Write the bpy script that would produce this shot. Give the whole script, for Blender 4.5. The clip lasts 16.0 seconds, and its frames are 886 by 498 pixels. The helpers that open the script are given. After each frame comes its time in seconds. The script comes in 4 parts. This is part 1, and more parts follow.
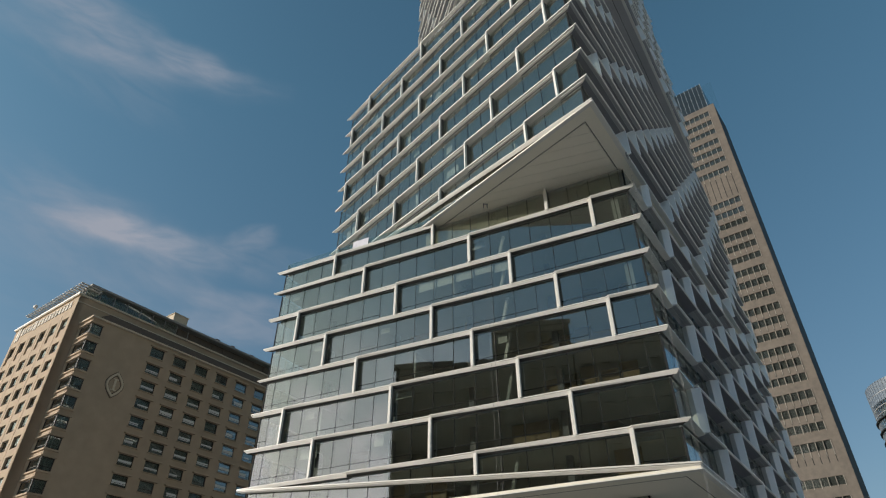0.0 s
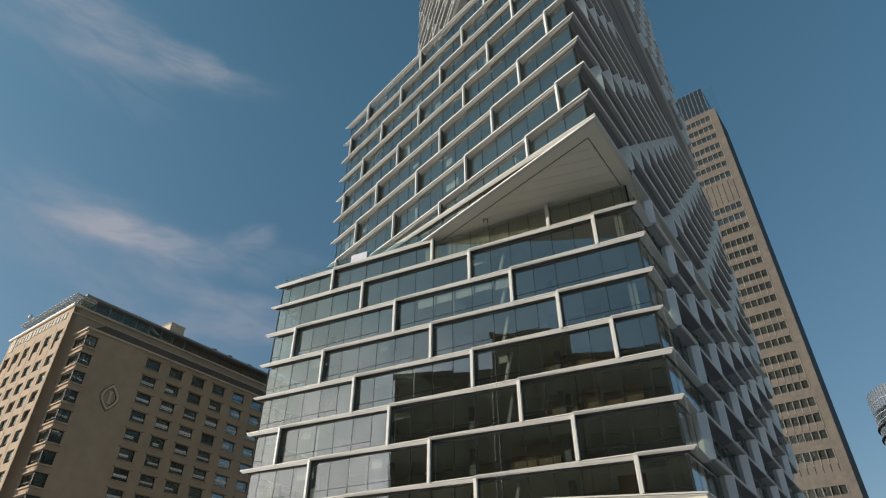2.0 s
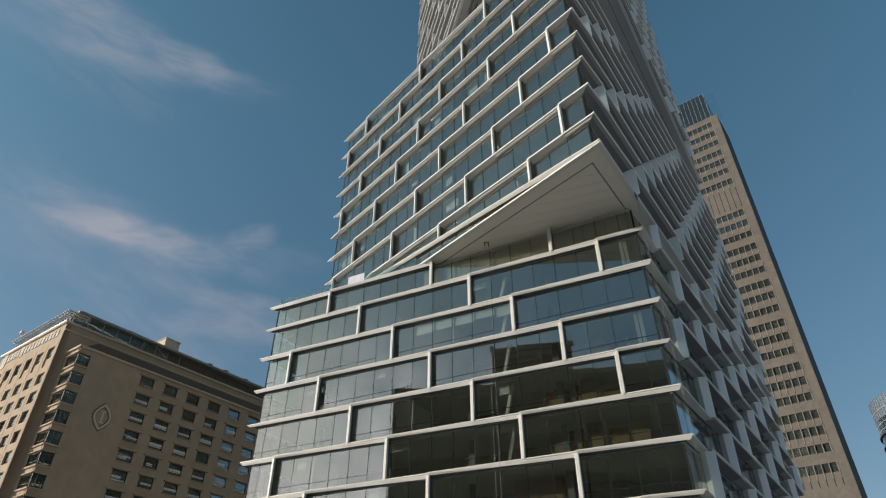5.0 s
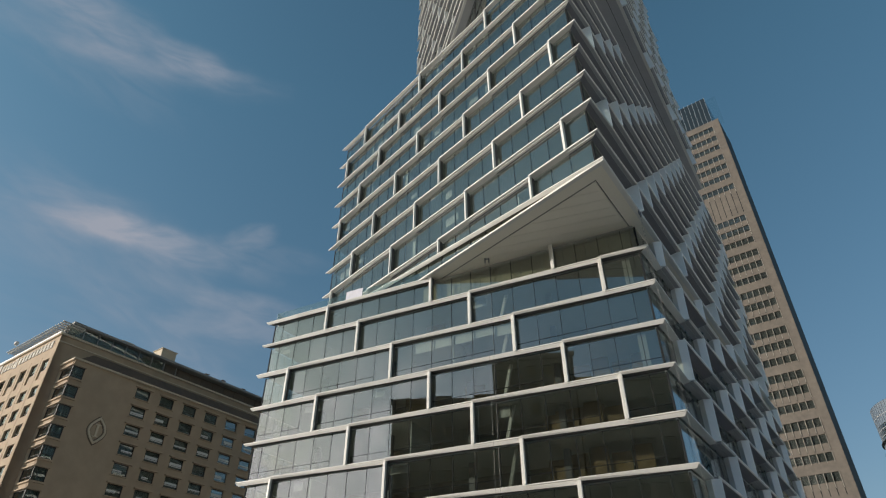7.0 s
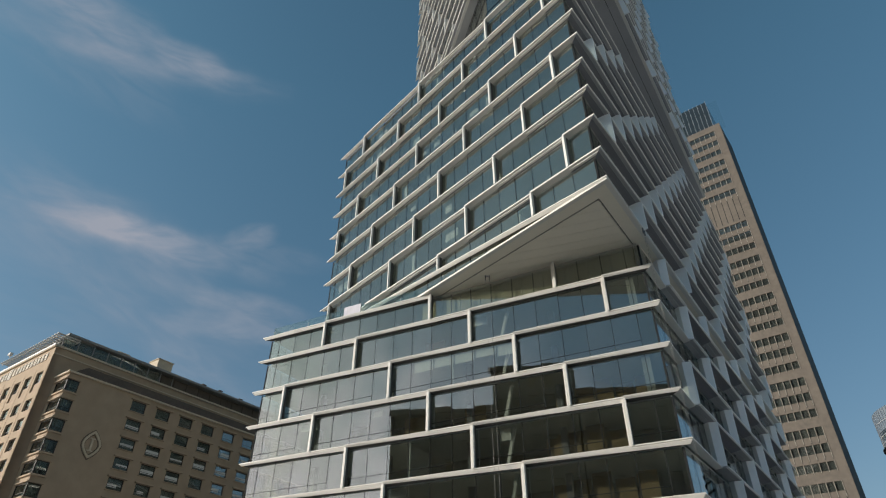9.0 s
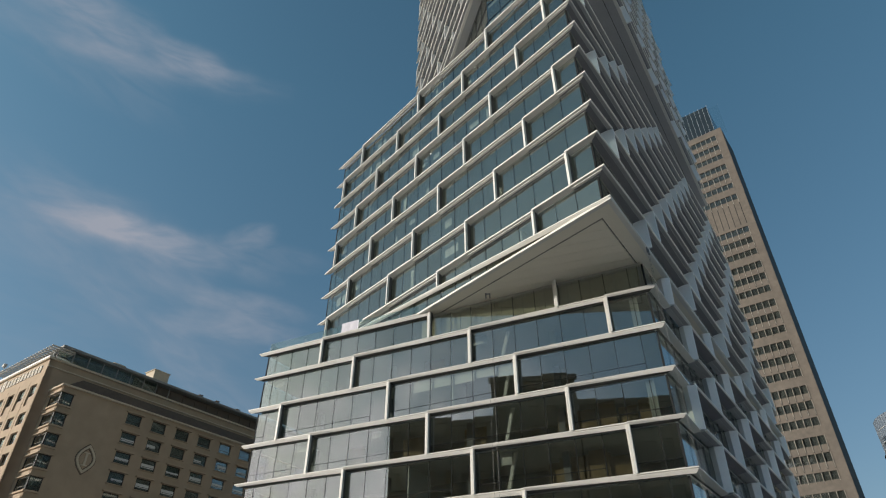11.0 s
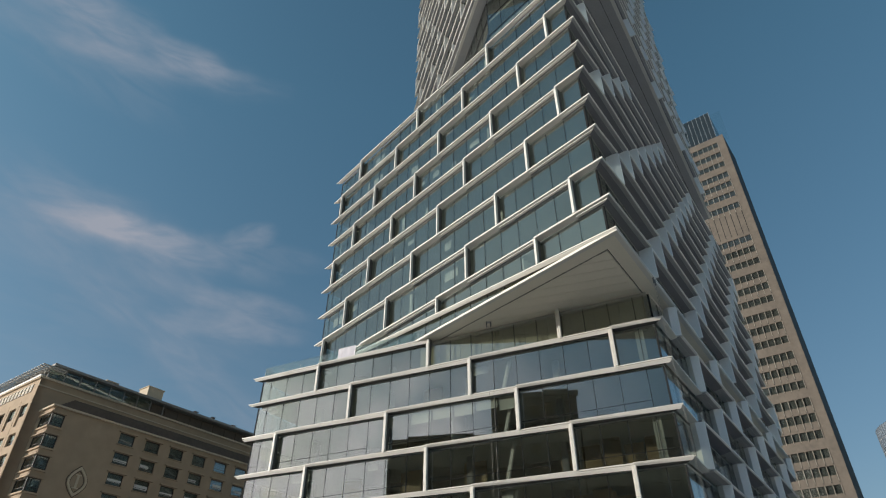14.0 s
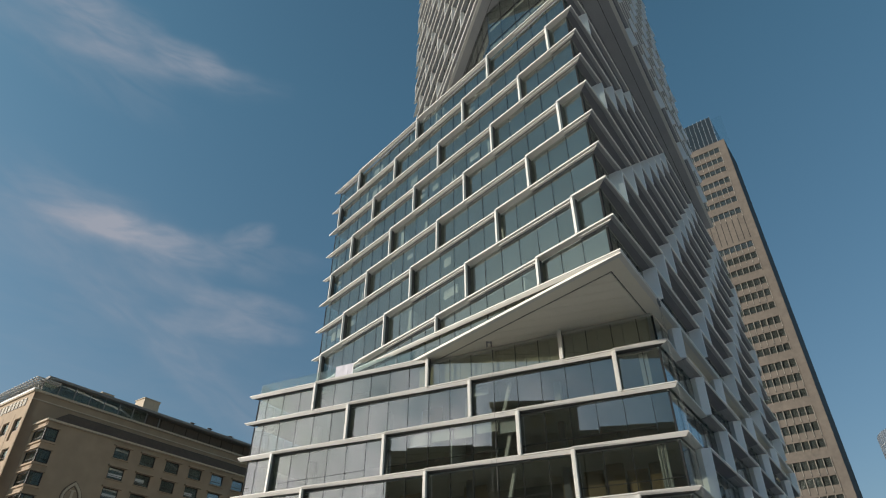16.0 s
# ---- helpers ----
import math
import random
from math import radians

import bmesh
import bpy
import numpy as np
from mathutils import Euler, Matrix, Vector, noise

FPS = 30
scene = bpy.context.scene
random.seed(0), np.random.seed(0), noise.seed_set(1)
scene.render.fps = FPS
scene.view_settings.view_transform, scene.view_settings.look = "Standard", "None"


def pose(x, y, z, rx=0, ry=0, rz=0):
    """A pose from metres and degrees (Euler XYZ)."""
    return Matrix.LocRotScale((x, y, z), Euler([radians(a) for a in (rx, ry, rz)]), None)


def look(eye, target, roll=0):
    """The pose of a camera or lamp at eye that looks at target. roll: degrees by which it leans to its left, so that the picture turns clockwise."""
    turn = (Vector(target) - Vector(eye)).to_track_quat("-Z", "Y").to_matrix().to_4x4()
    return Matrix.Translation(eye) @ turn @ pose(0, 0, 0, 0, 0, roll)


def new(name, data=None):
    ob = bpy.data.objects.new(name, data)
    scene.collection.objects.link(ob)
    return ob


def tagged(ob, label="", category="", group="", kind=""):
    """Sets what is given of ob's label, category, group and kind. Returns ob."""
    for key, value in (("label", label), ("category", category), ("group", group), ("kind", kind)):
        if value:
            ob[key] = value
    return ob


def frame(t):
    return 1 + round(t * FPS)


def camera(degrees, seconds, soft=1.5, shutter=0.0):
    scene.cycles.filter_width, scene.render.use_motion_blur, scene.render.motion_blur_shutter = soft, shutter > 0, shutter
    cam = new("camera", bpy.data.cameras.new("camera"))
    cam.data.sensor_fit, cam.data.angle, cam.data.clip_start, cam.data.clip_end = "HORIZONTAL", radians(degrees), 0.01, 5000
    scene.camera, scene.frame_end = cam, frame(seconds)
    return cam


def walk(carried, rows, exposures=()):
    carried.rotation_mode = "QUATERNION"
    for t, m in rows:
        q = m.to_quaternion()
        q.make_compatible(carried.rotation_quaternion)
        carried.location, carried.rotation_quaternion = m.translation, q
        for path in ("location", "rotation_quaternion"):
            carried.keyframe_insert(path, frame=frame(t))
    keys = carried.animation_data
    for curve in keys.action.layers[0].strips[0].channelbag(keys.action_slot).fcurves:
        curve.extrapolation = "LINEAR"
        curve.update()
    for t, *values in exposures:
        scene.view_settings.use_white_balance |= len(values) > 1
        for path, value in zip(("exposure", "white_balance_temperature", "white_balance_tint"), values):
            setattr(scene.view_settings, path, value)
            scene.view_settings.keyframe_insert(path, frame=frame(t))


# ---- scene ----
# ---- camera: a straight vertical climb, looking up ----
EYE = 12.0
cam = camera(71.5, 16.0, soft=1.15)
RISE, GAIN = 0.9977, 0.00044
def eye_pose(t):
    return (pose(0.001 * t, 0, EYE + RISE * t * (1 + GAIN * t), 0, 0, -0.018 * t) @ pose(0, 0, 0, 125.85)
            @ pose(0, 0, 0, 0, 0, 0.0196 * t))
walk(cam, [(t, eye_pose(t)) for t in (0.0, 2.0, 4.0, 6.0, 8.0, 10.0, 12.0, 14.0, 16.0)])

# ---- daylight ----
SUN_AZ, SUN_EL = 188.0, 16.5          # degrees: the way towards the sun, from +x, and its height
sun_dir = Vector((math.cos(radians(SUN_AZ)) * math.cos(radians(SUN_EL)), math.sin(radians(SUN_AZ)) * math.cos(radians(SUN_EL)), math.sin(radians(SUN_EL))))
sun = new("sun", bpy.data.lights.new("sun", "SUN"))
sun.data.energy, sun.data.angle, sun.data.color = 3.9, radians(0.53), (1.0, 0.91, 0.80)
sun.matrix_world = look(sun_dir * 300, (0, 0, 0))
scene.view_settings.exposure = 0.0

def make_world():
    w = bpy.data.worlds.new("sky")
    scene.world = w
    w.use_nodes = True
    nt = w.node_tree
    N, L = nt.nodes, nt.links
    N.clear()
    out = N.new("ShaderNodeOutputWorld")
    sky = N.new("ShaderNodeTexSky")
    sky.sky_type, sky.sun_disc = "NISHITA", False
    sky.sun_elevation, sky.sun_rotation = radians(SUN_EL), radians(90 - SUN_AZ)
    sky.air_density, sky.dust_density, sky.ozone_density = 1.0, 1.2, 2.0
    bg = N.new("ShaderNodeBackground")
    bg.inputs["Strength"].default_value = SKY
    # the sky's tint
    hue = N.new("ShaderNodeMix"); hue.data_type, hue.blend_type = "RGBA", "MULTIPLY"
    hue.inputs[0].default_value = 1.0
    L.new(sky.outputs[0], hue.inputs[6])
    # cirrus: soft patches of wisps round a few directions
    tc = N.new("ShaderNodeTexCoord")
    sep = N.new("ShaderNodeSeparateXYZ"); L.new(tc.outputs["Generated"], sep.inputs[0])
    rise = N.new("ShaderNodeMapRange"); L.new(sep.outputs[2], rise.inputs[0])
    rise.inputs[1].default_value, rise.inputs[2].default_value = 0.2, 0.75
    grade = N.new("ShaderNodeMix"); grade.data_type = "RGBA"
    L.new(rise.outputs[0], grade.inputs[0])
    grade.inputs[6].default_value, grade.inputs[7].default_value = TINT_LOW, TINT
    L.new(grade.outputs[2], hue.inputs[7])
    def math_node(op, a, b=None, c=None):
        m = N.new("ShaderNodeMath"); m.operation = op
        for i, v in enumerate((a, b, c)):
            if v is None: continue
            if isinstance(v, (int, float)): m.inputs[i].default_value = v
            else: L.new(v, m.inputs[i])
        return m.outputs[0]
    def vmath(op, a, b):
        m = N.new("ShaderNodeVectorMath"); m.operation = op
        L.new(a, m.inputs[0]); m.inputs[1].default_value = b
        return m
    total = None
    for centre, along, long_r, short_r, amount in CIRRUS:
        c = Vector(centre).normalized()
        run = Vector((along[0], 0.586 * along[1], -0.811 * along[1]))
        a = (run - c * run.dot(c)).normalized()
        b = c.cross(a)
        u = vmath("DOT_PRODUCT", tc.outputs["Generated"], a).outputs["Value"]
        v = vmath("DOT_PRODUCT", tc.outputs["Generated"], b).outputs["Value"]
        fwd = vmath("DOT_PRODUCT", tc.outputs["Generated"], c).outputs["Value"]
        co = N.new("ShaderNodeCombineXYZ")
        L.new(math_node("MULTIPLY", u, 7.0), co.inputs[0]); L.new(math_node("MULTIPLY", v, 24.0), co.inputs[1])
        co.inputs[2].default_value = 5.0 * centre[0] + 3.0 * centre[2]
        no = N.new("ShaderNodeTexNoise")
        no.inputs["Scale"].default_value, no.inputs["Detail"].default_value = 1.7, 4.0
        no.inputs["Roughness"].default_value, no.inputs["Distortion"].default_value = 0.5, 1.0
        L.new(co.outputs[0], no.inputs["Vector"])
        # a second wash breaks the outline
        wash = N.new("ShaderNodeTexNoise"); wash.inputs["Scale"].default_value, wash.inputs["Detail"].default_value = 10.0, 4.0
        L.new(tc.outputs["Generated"], wash.inputs["Vector"])
        r2 = math_node("ADD", math_node("POWER", math_node("DIVIDE", u, long_r), 2.0), math_node("POWER", math_node("DIVIDE", v, short_r), 2.0))
        edge = N.new("ShaderNodeMapRange"); edge.interpolation_type = "SMOOTHERSTEP"
        r2 = math_node("ADD", r2, math_node("MULTIPLY_ADD", wash.outputs["Fac"], 1.8, -0.9))
        L.new(r2, edge.inputs[0]); edge.inputs[1].default_value, edge.inputs[2].default_value = 1.7, -0.4
        edge.inputs[3].default_value, edge.inputs[4].default_value = 0.0, 1.0
        wisp = N.new("ShaderNodeMapRange")
        L.new(no.outputs["Fac"], wisp.inputs[0]); wisp.inputs[1].default_value, wisp.inputs[2].default_value = 0.18, 0.85
        m = math_node("MULTIPLY", edge.outputs[0], math_node("MULTIPLY", wisp.outputs[0], amount))
        m = math_node("MULTIPLY", m, math_node("GREATER_THAN", fwd, 0.0))
        total = m if total is None else math_node("ADD", total, m)
    mix = N.new("ShaderNodeMix"); mix.data_type = "RGBA"
    L.new(math_node("MINIMUM", total, 0.9), mix.inputs[0])
    L.new(hue.outputs[2], mix.inputs[6])
    mix.inputs[7].default_value = CLOUD
    # a bright bank of thin cloud under the sun
    sd = Vector(GLARE[0]).normalized()
    dot = vmath("DOT_PRODUCT", tc.outputs["Generated"], sd).outputs["Value"]
    near = N.new("ShaderNodeMapRange"); near.interpolation_type = "SMOOTHSTEP"
    L.new(dot, near.inputs[0]); near.inputs[1].default_value, near.inputs[2].default_value = GLARE[1], 1.0
    fl = N.new("ShaderNodeTexNoise"); fl.inputs["Scale"].default_value = 17.0; fl.inputs["Detail"].default_value = 6.0
    L.new(tc.outputs["Generated"], fl.inputs["Vector"])
    low = N.new("ShaderNodeMapRange"); low.interpolation_type = "SMOOTHSTEP"
    L.new(sep.outputs[2], low.inputs[0])
    low.inputs[1].default_value, low.inputs[2].default_value = 0.26, 0.52
    low.inputs[3].default_value, low.inputs[4].default_value = 1.0, 0.03
    lum = math_node("MULTIPLY", math_node("MULTIPLY", near.outputs[0], low.outputs[0]), math_node("MULTIPLY_ADD", fl.outputs["Fac"], 3.0, -0.85))
    veil = N.new("ShaderNodeMix"); veil.data_type = "RGBA"
    L.new(math_node("MINIMUM", lum, 1.0), veil.inputs[0]); L.new(mix.outputs[2], veil.inputs[6])
    veil.inputs[7].default_value = GLARE[2]
    L.new(veil.outputs[2], bg.inputs["Color"])
    L.new(bg.outputs[0], out.inputs[0])

SKY, TINT_LOW, TINT, CLOUD = 0.127, (0.76, 0.80, 0.775, 1), (0.765, 1.095, 1.0, 1), (2.75, 2.88, 3.35, 1)
GLARE = ((-0.93, -0.24, 0.26), 0.74, (13.0, 12.6, 12.9, 1))
CIRRUS = [
    ((-0.469, 0.482, 0.740), (0.93, 0.37), 0.087, 0.035, 0.63),
    ((-0.513, 0.491, 0.704), (0.81, 0.59), 0.197, 0.060, 0.20),
    ((-0.453, 0.535, 0.713), (0.96, 0.28), 0.072, 0.013, 0.34),
    ((-0.411, 0.549, 0.728), (0.97, 0.26), 0.175, 0.035, 0.33),
    ((-0.358, 0.568, 0.741), (0.91, 0.41), 0.059, 0.022, 0.61),
    ((-0.325, 0.586, 0.742), (0.98, 0.17), 0.058, 0.010, 0.32),
    ((-0.456, 0.704, 0.545), (0.98, 0.21), 0.103, 0.021, 0.76),
    ((-0.485, 0.684, 0.545), (0.97, 0.26), 0.138, 0.040, 0.29),
    ((-0.392, 0.745, 0.539), (0.96, 0.28), 0.146, 0.029, 0.61),
    ((-0.297, 0.765, 0.571), (0.97, -0.26), 0.042, 0.021, 0.56),
    ((-0.277, 0.783, 0.556), (0.98, 0.21), 0.112, 0.023, 0.24),
    ((-0.304, 0.821, 0.484), (0.98, 0.17), 0.085, 0.023, 0.51),
    ((-0.330, 0.830, 0.450), (0.99, 0.14), 0.129, 0.022, 0.44),
    ((-0.369, 0.791, 0.488), (0.88, 0.47), 0.137, 0.033, 0.22),
    ((-0.553, 0.656, 0.513), (0.84, 0.54), 0.396, 0.079, 0.18),
    ((-0.379, 0.835, 0.398), (0.74, 0.67), 0.279, 0.033, 0.27),
    ((-0.498, 0.776, 0.387), (0.97, 0.26), 0.379, 0.204, 0.11),
]
make_world()

# ---- materials ----
def material(name, colour, rough=0.6, metal=0.0, spread=0.12, grain=6.0, coarse=0.35, bump=0.15, spec=0.5, pieces=0.0):
    m = bpy.data.materials.new(name)
    m.use_nodes = True
    N, L = m.node_tree.nodes, m.node_tree.links
    p = N["Principled BSDF"]
    p.inputs["Roughness"].default_value, p.inputs["Metallic"].default_value = rough, metal
    p.inputs["Specular IOR Level"].default_value = spec
    tc = N.new("ShaderNodeTexCoord")
    def noise_tex(scale, detail):
        n = N.new("ShaderNodeTexNoise")
        n.inputs["Scale"].default_value, n.inputs["Detail"].default_value = scale, detail
        L.new(tc.outputs["Object"], n.inputs["Vector"])
        return n
    a, b = noise_tex(grain, 6), noise_tex(coarse, 4)
    mix = N.new("ShaderNodeMath"); mix.operation = "ADD"
    L.new(a.outputs["Fac"], mix.inputs[0]); L.new(b.outputs["Fac"], mix.inputs[1])
    val = mix.outputs[0]
    if pieces:
        oi = N.new("ShaderNodeObjectInfo")
        k = N.new("ShaderNodeMath"); k.operation = "MULTIPLY_ADD"
        L.new(oi.outputs["Random"], k.inputs[0]); k.inputs[1].default_value = pieces
        L.new(val, k.inputs[2]); val = k.outputs[0]
    ramp = N.new("ShaderNodeMapRange")
    L.new(val, ramp.inputs[0])
    ramp.inputs[1].default_value, ramp.inputs[2].default_value = 0.6, 1.4 + pieces
    ramp.inputs[3].default_value, ramp.inputs[4].default_value = 1 - spread, 1 + spread
    mul = N.new("ShaderNodeMix"); mul.data_type, mul.blend_type = "RGBA", "MULTIPLY"
    mul.inputs[0].default_value = 1.0
    mul.inputs[6].default_value = (*colour, 1)
    L.new(ramp.outputs[0], mul.inputs[7])
    L.new(mul.outputs[2], p.inputs["Base Color"])
    rr = N.new("ShaderNodeMapRange")
    L.new(b.outputs["Fac"], rr.inputs[0])
    rr.inputs[3].default_value, rr.inputs[4].default_value = max(0.02, rough - 0.1), min(1, rough + 0.1)
    L.new(rr.outputs[0], p.inputs["Roughness"])
    if bump:
        bu = N.new("ShaderNodeBump")
        bu.inputs["Strength"].default_value, bu.inputs["Distance"].default_value = bump, 0.02
        L.new(a.outputs["Fac"], bu.inputs["Height"]); L.new(bu.outputs[0], p.inputs["Normal"])
    return m

def glass(name, tint, gloss=0.1, wave=0.0012, rough=0.0):
    """Coated glass: a mirror that grows towards grazing angles over a tinted, see-through body."""
    m = bpy.data.materials.new(name)
    m.use_nodes = True
    N, L = m.node_tree.nodes, m.node_tree.links
    N.clear()
    out = N.new("ShaderNodeOutputMaterial")
    tr = N.new("ShaderNodeBsdfTransparent"); tr.inputs[0].default_value = (*tint, 1)
    gl = N.new("ShaderNodeBsdfGlossy"); gl.inputs["Roughness"].default_value = rough
    gl.inputs["Color"].default_value = (0.975, 0.975, 0.98, 1)
    lw = N.new("ShaderNodeLayerWeight"); lw.inputs["Blend"].default_value = 0.5
    pw = N.new("ShaderNodeMath"); pw.operation = "POWER"; pw.inputs[1].default_value = 5.0
    L.new(lw.outputs["Facing"], pw.inputs[0])
    fr = N.new("ShaderNodeMath"); fr.operation = "MULTIPLY_ADD"
    oi = N.new("ShaderNodeObjectInfo")
    vary = N.new("ShaderNodeMapRange"); L.new(oi.outputs["Random"], vary.inputs[0])
    vary.inputs[3].default_value, vary.inputs[4].default_value = gloss * 0.9, gloss * 1.1
    L.new(pw.outputs[0], fr.inputs[0]); fr.inputs[1].default_value = 0.9 - gloss; L.new(vary.outputs[0], fr.inputs[2])
    mix = N.new("ShaderNodeMixShader")
    tc = N.new("ShaderNodeTexCoord")
    no = N.new("ShaderNodeTexNoise"); no.inputs["Scale"].default_value = 0.45; no.inputs["Detail"].default_value = 1.0
    L.new(tc.outputs["Object"], no.inputs["Vector"])
    bu = N.new("ShaderNodeBump"); bu.inputs["Strength"].default_value = 1.0; bu.inputs["Distance"].default_value = wave
    L.new(no.outputs["Fac"], bu.inputs["Height"]); L.new(bu.outputs[0], gl.inputs["Normal"])
    L.new(fr.outputs[0], mix.inputs[0]); L.new(tr.outputs[0], mix.inputs[1]); L.new(gl.outputs[0], mix.inputs[2])
    L.new(mix.outputs[0], out.inputs[0])
    return m

WHITE = material("white_aluminium", (0.745, 0.73, 0.69), rough=0.42, spread=0.05, grain=9, coarse=0.5, bump=0.03)
# long-side fins: the hoods' white, lightened in colour to stand in for missing light
FIN_LIGHTENED = material("lightened_white_aluminium", (0.85, 0.86, 0.875), rough=0.4, spread=0.04, grain=9, coarse=0.5, bump=0.02)
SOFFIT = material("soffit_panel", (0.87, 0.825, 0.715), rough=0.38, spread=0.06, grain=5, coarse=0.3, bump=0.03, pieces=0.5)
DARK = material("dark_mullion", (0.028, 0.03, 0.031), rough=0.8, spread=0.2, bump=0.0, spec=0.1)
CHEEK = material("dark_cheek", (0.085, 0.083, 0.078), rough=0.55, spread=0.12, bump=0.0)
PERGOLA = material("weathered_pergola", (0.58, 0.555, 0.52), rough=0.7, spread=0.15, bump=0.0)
SLOT_SHADE = material("shaded_slot", (0.18, 0.18, 0.2), rough=0.6, spread=0.1, bump=0.0)
UNDERSIDE_SHADE = material("shaded_underside", (0.36, 0.36, 0.37), rough=0.6, spread=0.1, bump=0.0)
# upper volume's soffit: the grey carries the shade of its underside
SOFFIT_SHADED = material("shaded_soffit", (0.42, 0.42, 0.435), rough=0.6, spread=0.1, bump=0.0)
SPANDREL = material("grey_spandrel", (0.16, 0.165, 0.17), rough=0.5, spread=0.12, bump=0.02)
CEILING = material("ceiling_board", (0.46, 0.46, 0.43), rough=0.8, spread=0.08, bump=0.0)
CORE = material("core_plaster", (0.2, 0.195, 0.155), rough=0.85, spread=0.35, grain=0.8, coarse=0.12, bump=0.0)
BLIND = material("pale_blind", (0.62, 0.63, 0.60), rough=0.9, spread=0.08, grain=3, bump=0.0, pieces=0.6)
SHEER = material("sheer_curtain", (0.42, 0.43, 0.40), rough=0.9, spread=0.15, grain=3, bump=0.0)
OLIVE_REFLECTION = material("olive_soffit_reflection", (0.47, 0.445, 0.32), rough=0.9, spread=0.25, grain=1.2, coarse=0.3, bump=0.0, pieces=0.8)
TIMBER = material("amber_timber", (0.20, 0.14, 0.06), rough=0.6, spread=0.35, grain=1.5, bump=0.0, pieces=0.8)
PANE = glass("facade_glass", (0.785, 0.815, 0.785), gloss=0.15)
SCREEN = glass("screen_glass", (0.93, 0.95, 0.95), gloss=0.04)
CLEAR = glass("balustrade_glass", (0.74, 0.82, 0.815), gloss=0.06)
HOTEL = material("sandstone_render", (0.42, 0.318, 0.222), rough=0.85, spread=0.12, grain=0.7, coarse=0.08, bump=0.04)
HOTEL_TRIM = material("pale_sandstone", (0.56, 0.47, 0.35), rough=0.8, spread=0.12, grain=3, coarse=0.2, bump=0.1)
BRONZE = material("bronze_frame", (0.05, 0.042, 0.035), rough=0.5, spread=0.2, bump=0.0)
HPANE = glass("window_glass", (0.88, 0.92, 0.91), gloss=0.11, wave=0.003)
DARK_PANE = glass("dark_window_glass", (0.70, 0.72, 0.70), gloss=0.05, wave=0.003)
CROWN = material("dark_crown_glass", (0.02, 0.03, 0.038), rough=0.2, spread=0.2, bump=0.0)
SILVER = material("silver_crown", (0.15, 0.18, 0.215), rough=0.3, metal=0.0, spread=0.12, bump=0.0)
PAVILION = glass("pavilion_glass", (0.80, 0.88, 0.85), gloss=0.2, wave=0.003)
BROWN = material("brown_groove", (0.15, 0.11, 0.08), rough=0.8, spread=0.1, bump=0.0)
ROOF_EDGE = material("weathered_roof_edge", (0.27, 0.26, 0.245), rough=0.7, spread=0.15, bump=0.0)
ROOF = material("grey_roof_metal", (0.12, 0.095, 0.075), rough=0.9, spread=0.15, grain=2, bump=0.05)
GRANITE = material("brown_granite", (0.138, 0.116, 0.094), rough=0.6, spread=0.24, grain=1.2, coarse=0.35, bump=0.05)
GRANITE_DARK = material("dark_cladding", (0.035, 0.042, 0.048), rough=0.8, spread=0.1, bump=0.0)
MULLION = material("pale_bronze_mullion", (0.35, 0.32, 0.275), rough=0.5, spread=0.1, bump=0.0)
STEEL = material("grey_steel", (0.45, 0.455, 0.46), rough=0.5, metal=0.3, spread=0.1, bump=0.0)
# unseen terrace paving, made pale to throw light up onto the soffit
TERRACE = material("terrace_bounce_paving", (0.62, 0.59, 0.53), rough=0.85, spread=0.15, grain=3, coarse=0.3, bump=0.05)
CONCRETE = material("grey_concrete", (0.30, 0.29, 0.27), rough=0.85, spread=0.15, grain=2, coarse=0.12, bump=0.1)
LETTER = material("pale_letter", (0.66, 0.60, 0.52), rough=0.7, spread=0.1, bump=0.0)
MANSARD = material("brown_mansard", (0.125, 0.088, 0.064), rough=0.9, spread=0.2, grain=2, bump=0.05)
CURTAIN = material("grey_curtain", (0.20, 0.225, 0.21), rough=0.9, spread=0.25, grain=1.0, bump=0.0, pieces=0.8)
STREET = material("brown_street_stone", (0.25, 0.205, 0.15), rough=0.85, spread=0.18, grain=0.8, coarse=0.1, bump=0.03)
BOUNCE = material("pale_bounce", (0.72, 0.71, 0.71), rough=0.8, spread=0.1, bump=0.0)
PAVING = material("stone_paving", (0.40, 0.385, 0.365), rough=0.9, spread=0.2, grain=8, coarse=0.2, bump=0.1)

# ---- mesh tools ----
def part(name, bm, mat, parent=None, label=""):
    if isinstance(bm, bmesh.types.BMesh):
        me = bpy.data.meshes.new(name)
        bmesh.ops.recalc_face_normals(bm, faces=bm.faces)
        bm.to_mesh(me); bm.free()
        me.materials.append(mat)
    else:
        me = bm
    ob = new(name, me)
    ob.parent = parent
    if label: ob["label"] = label
    return ob

def thing(name, at, label, category, group="", kind=""):
    e = new(name)
    e.location = at
    bpy.context.view_layer.update()
    return tagged(e, label, category, group, kind)

def under(ob, parent):
    """Parent a mesh whose vertices are in world places."""
    ob.parent = parent
    w = Vector((0, 0, 0))
    p = parent
    while p is not None:
        w += p.location
        p = p.parent
    ob.location = -w
    return ob

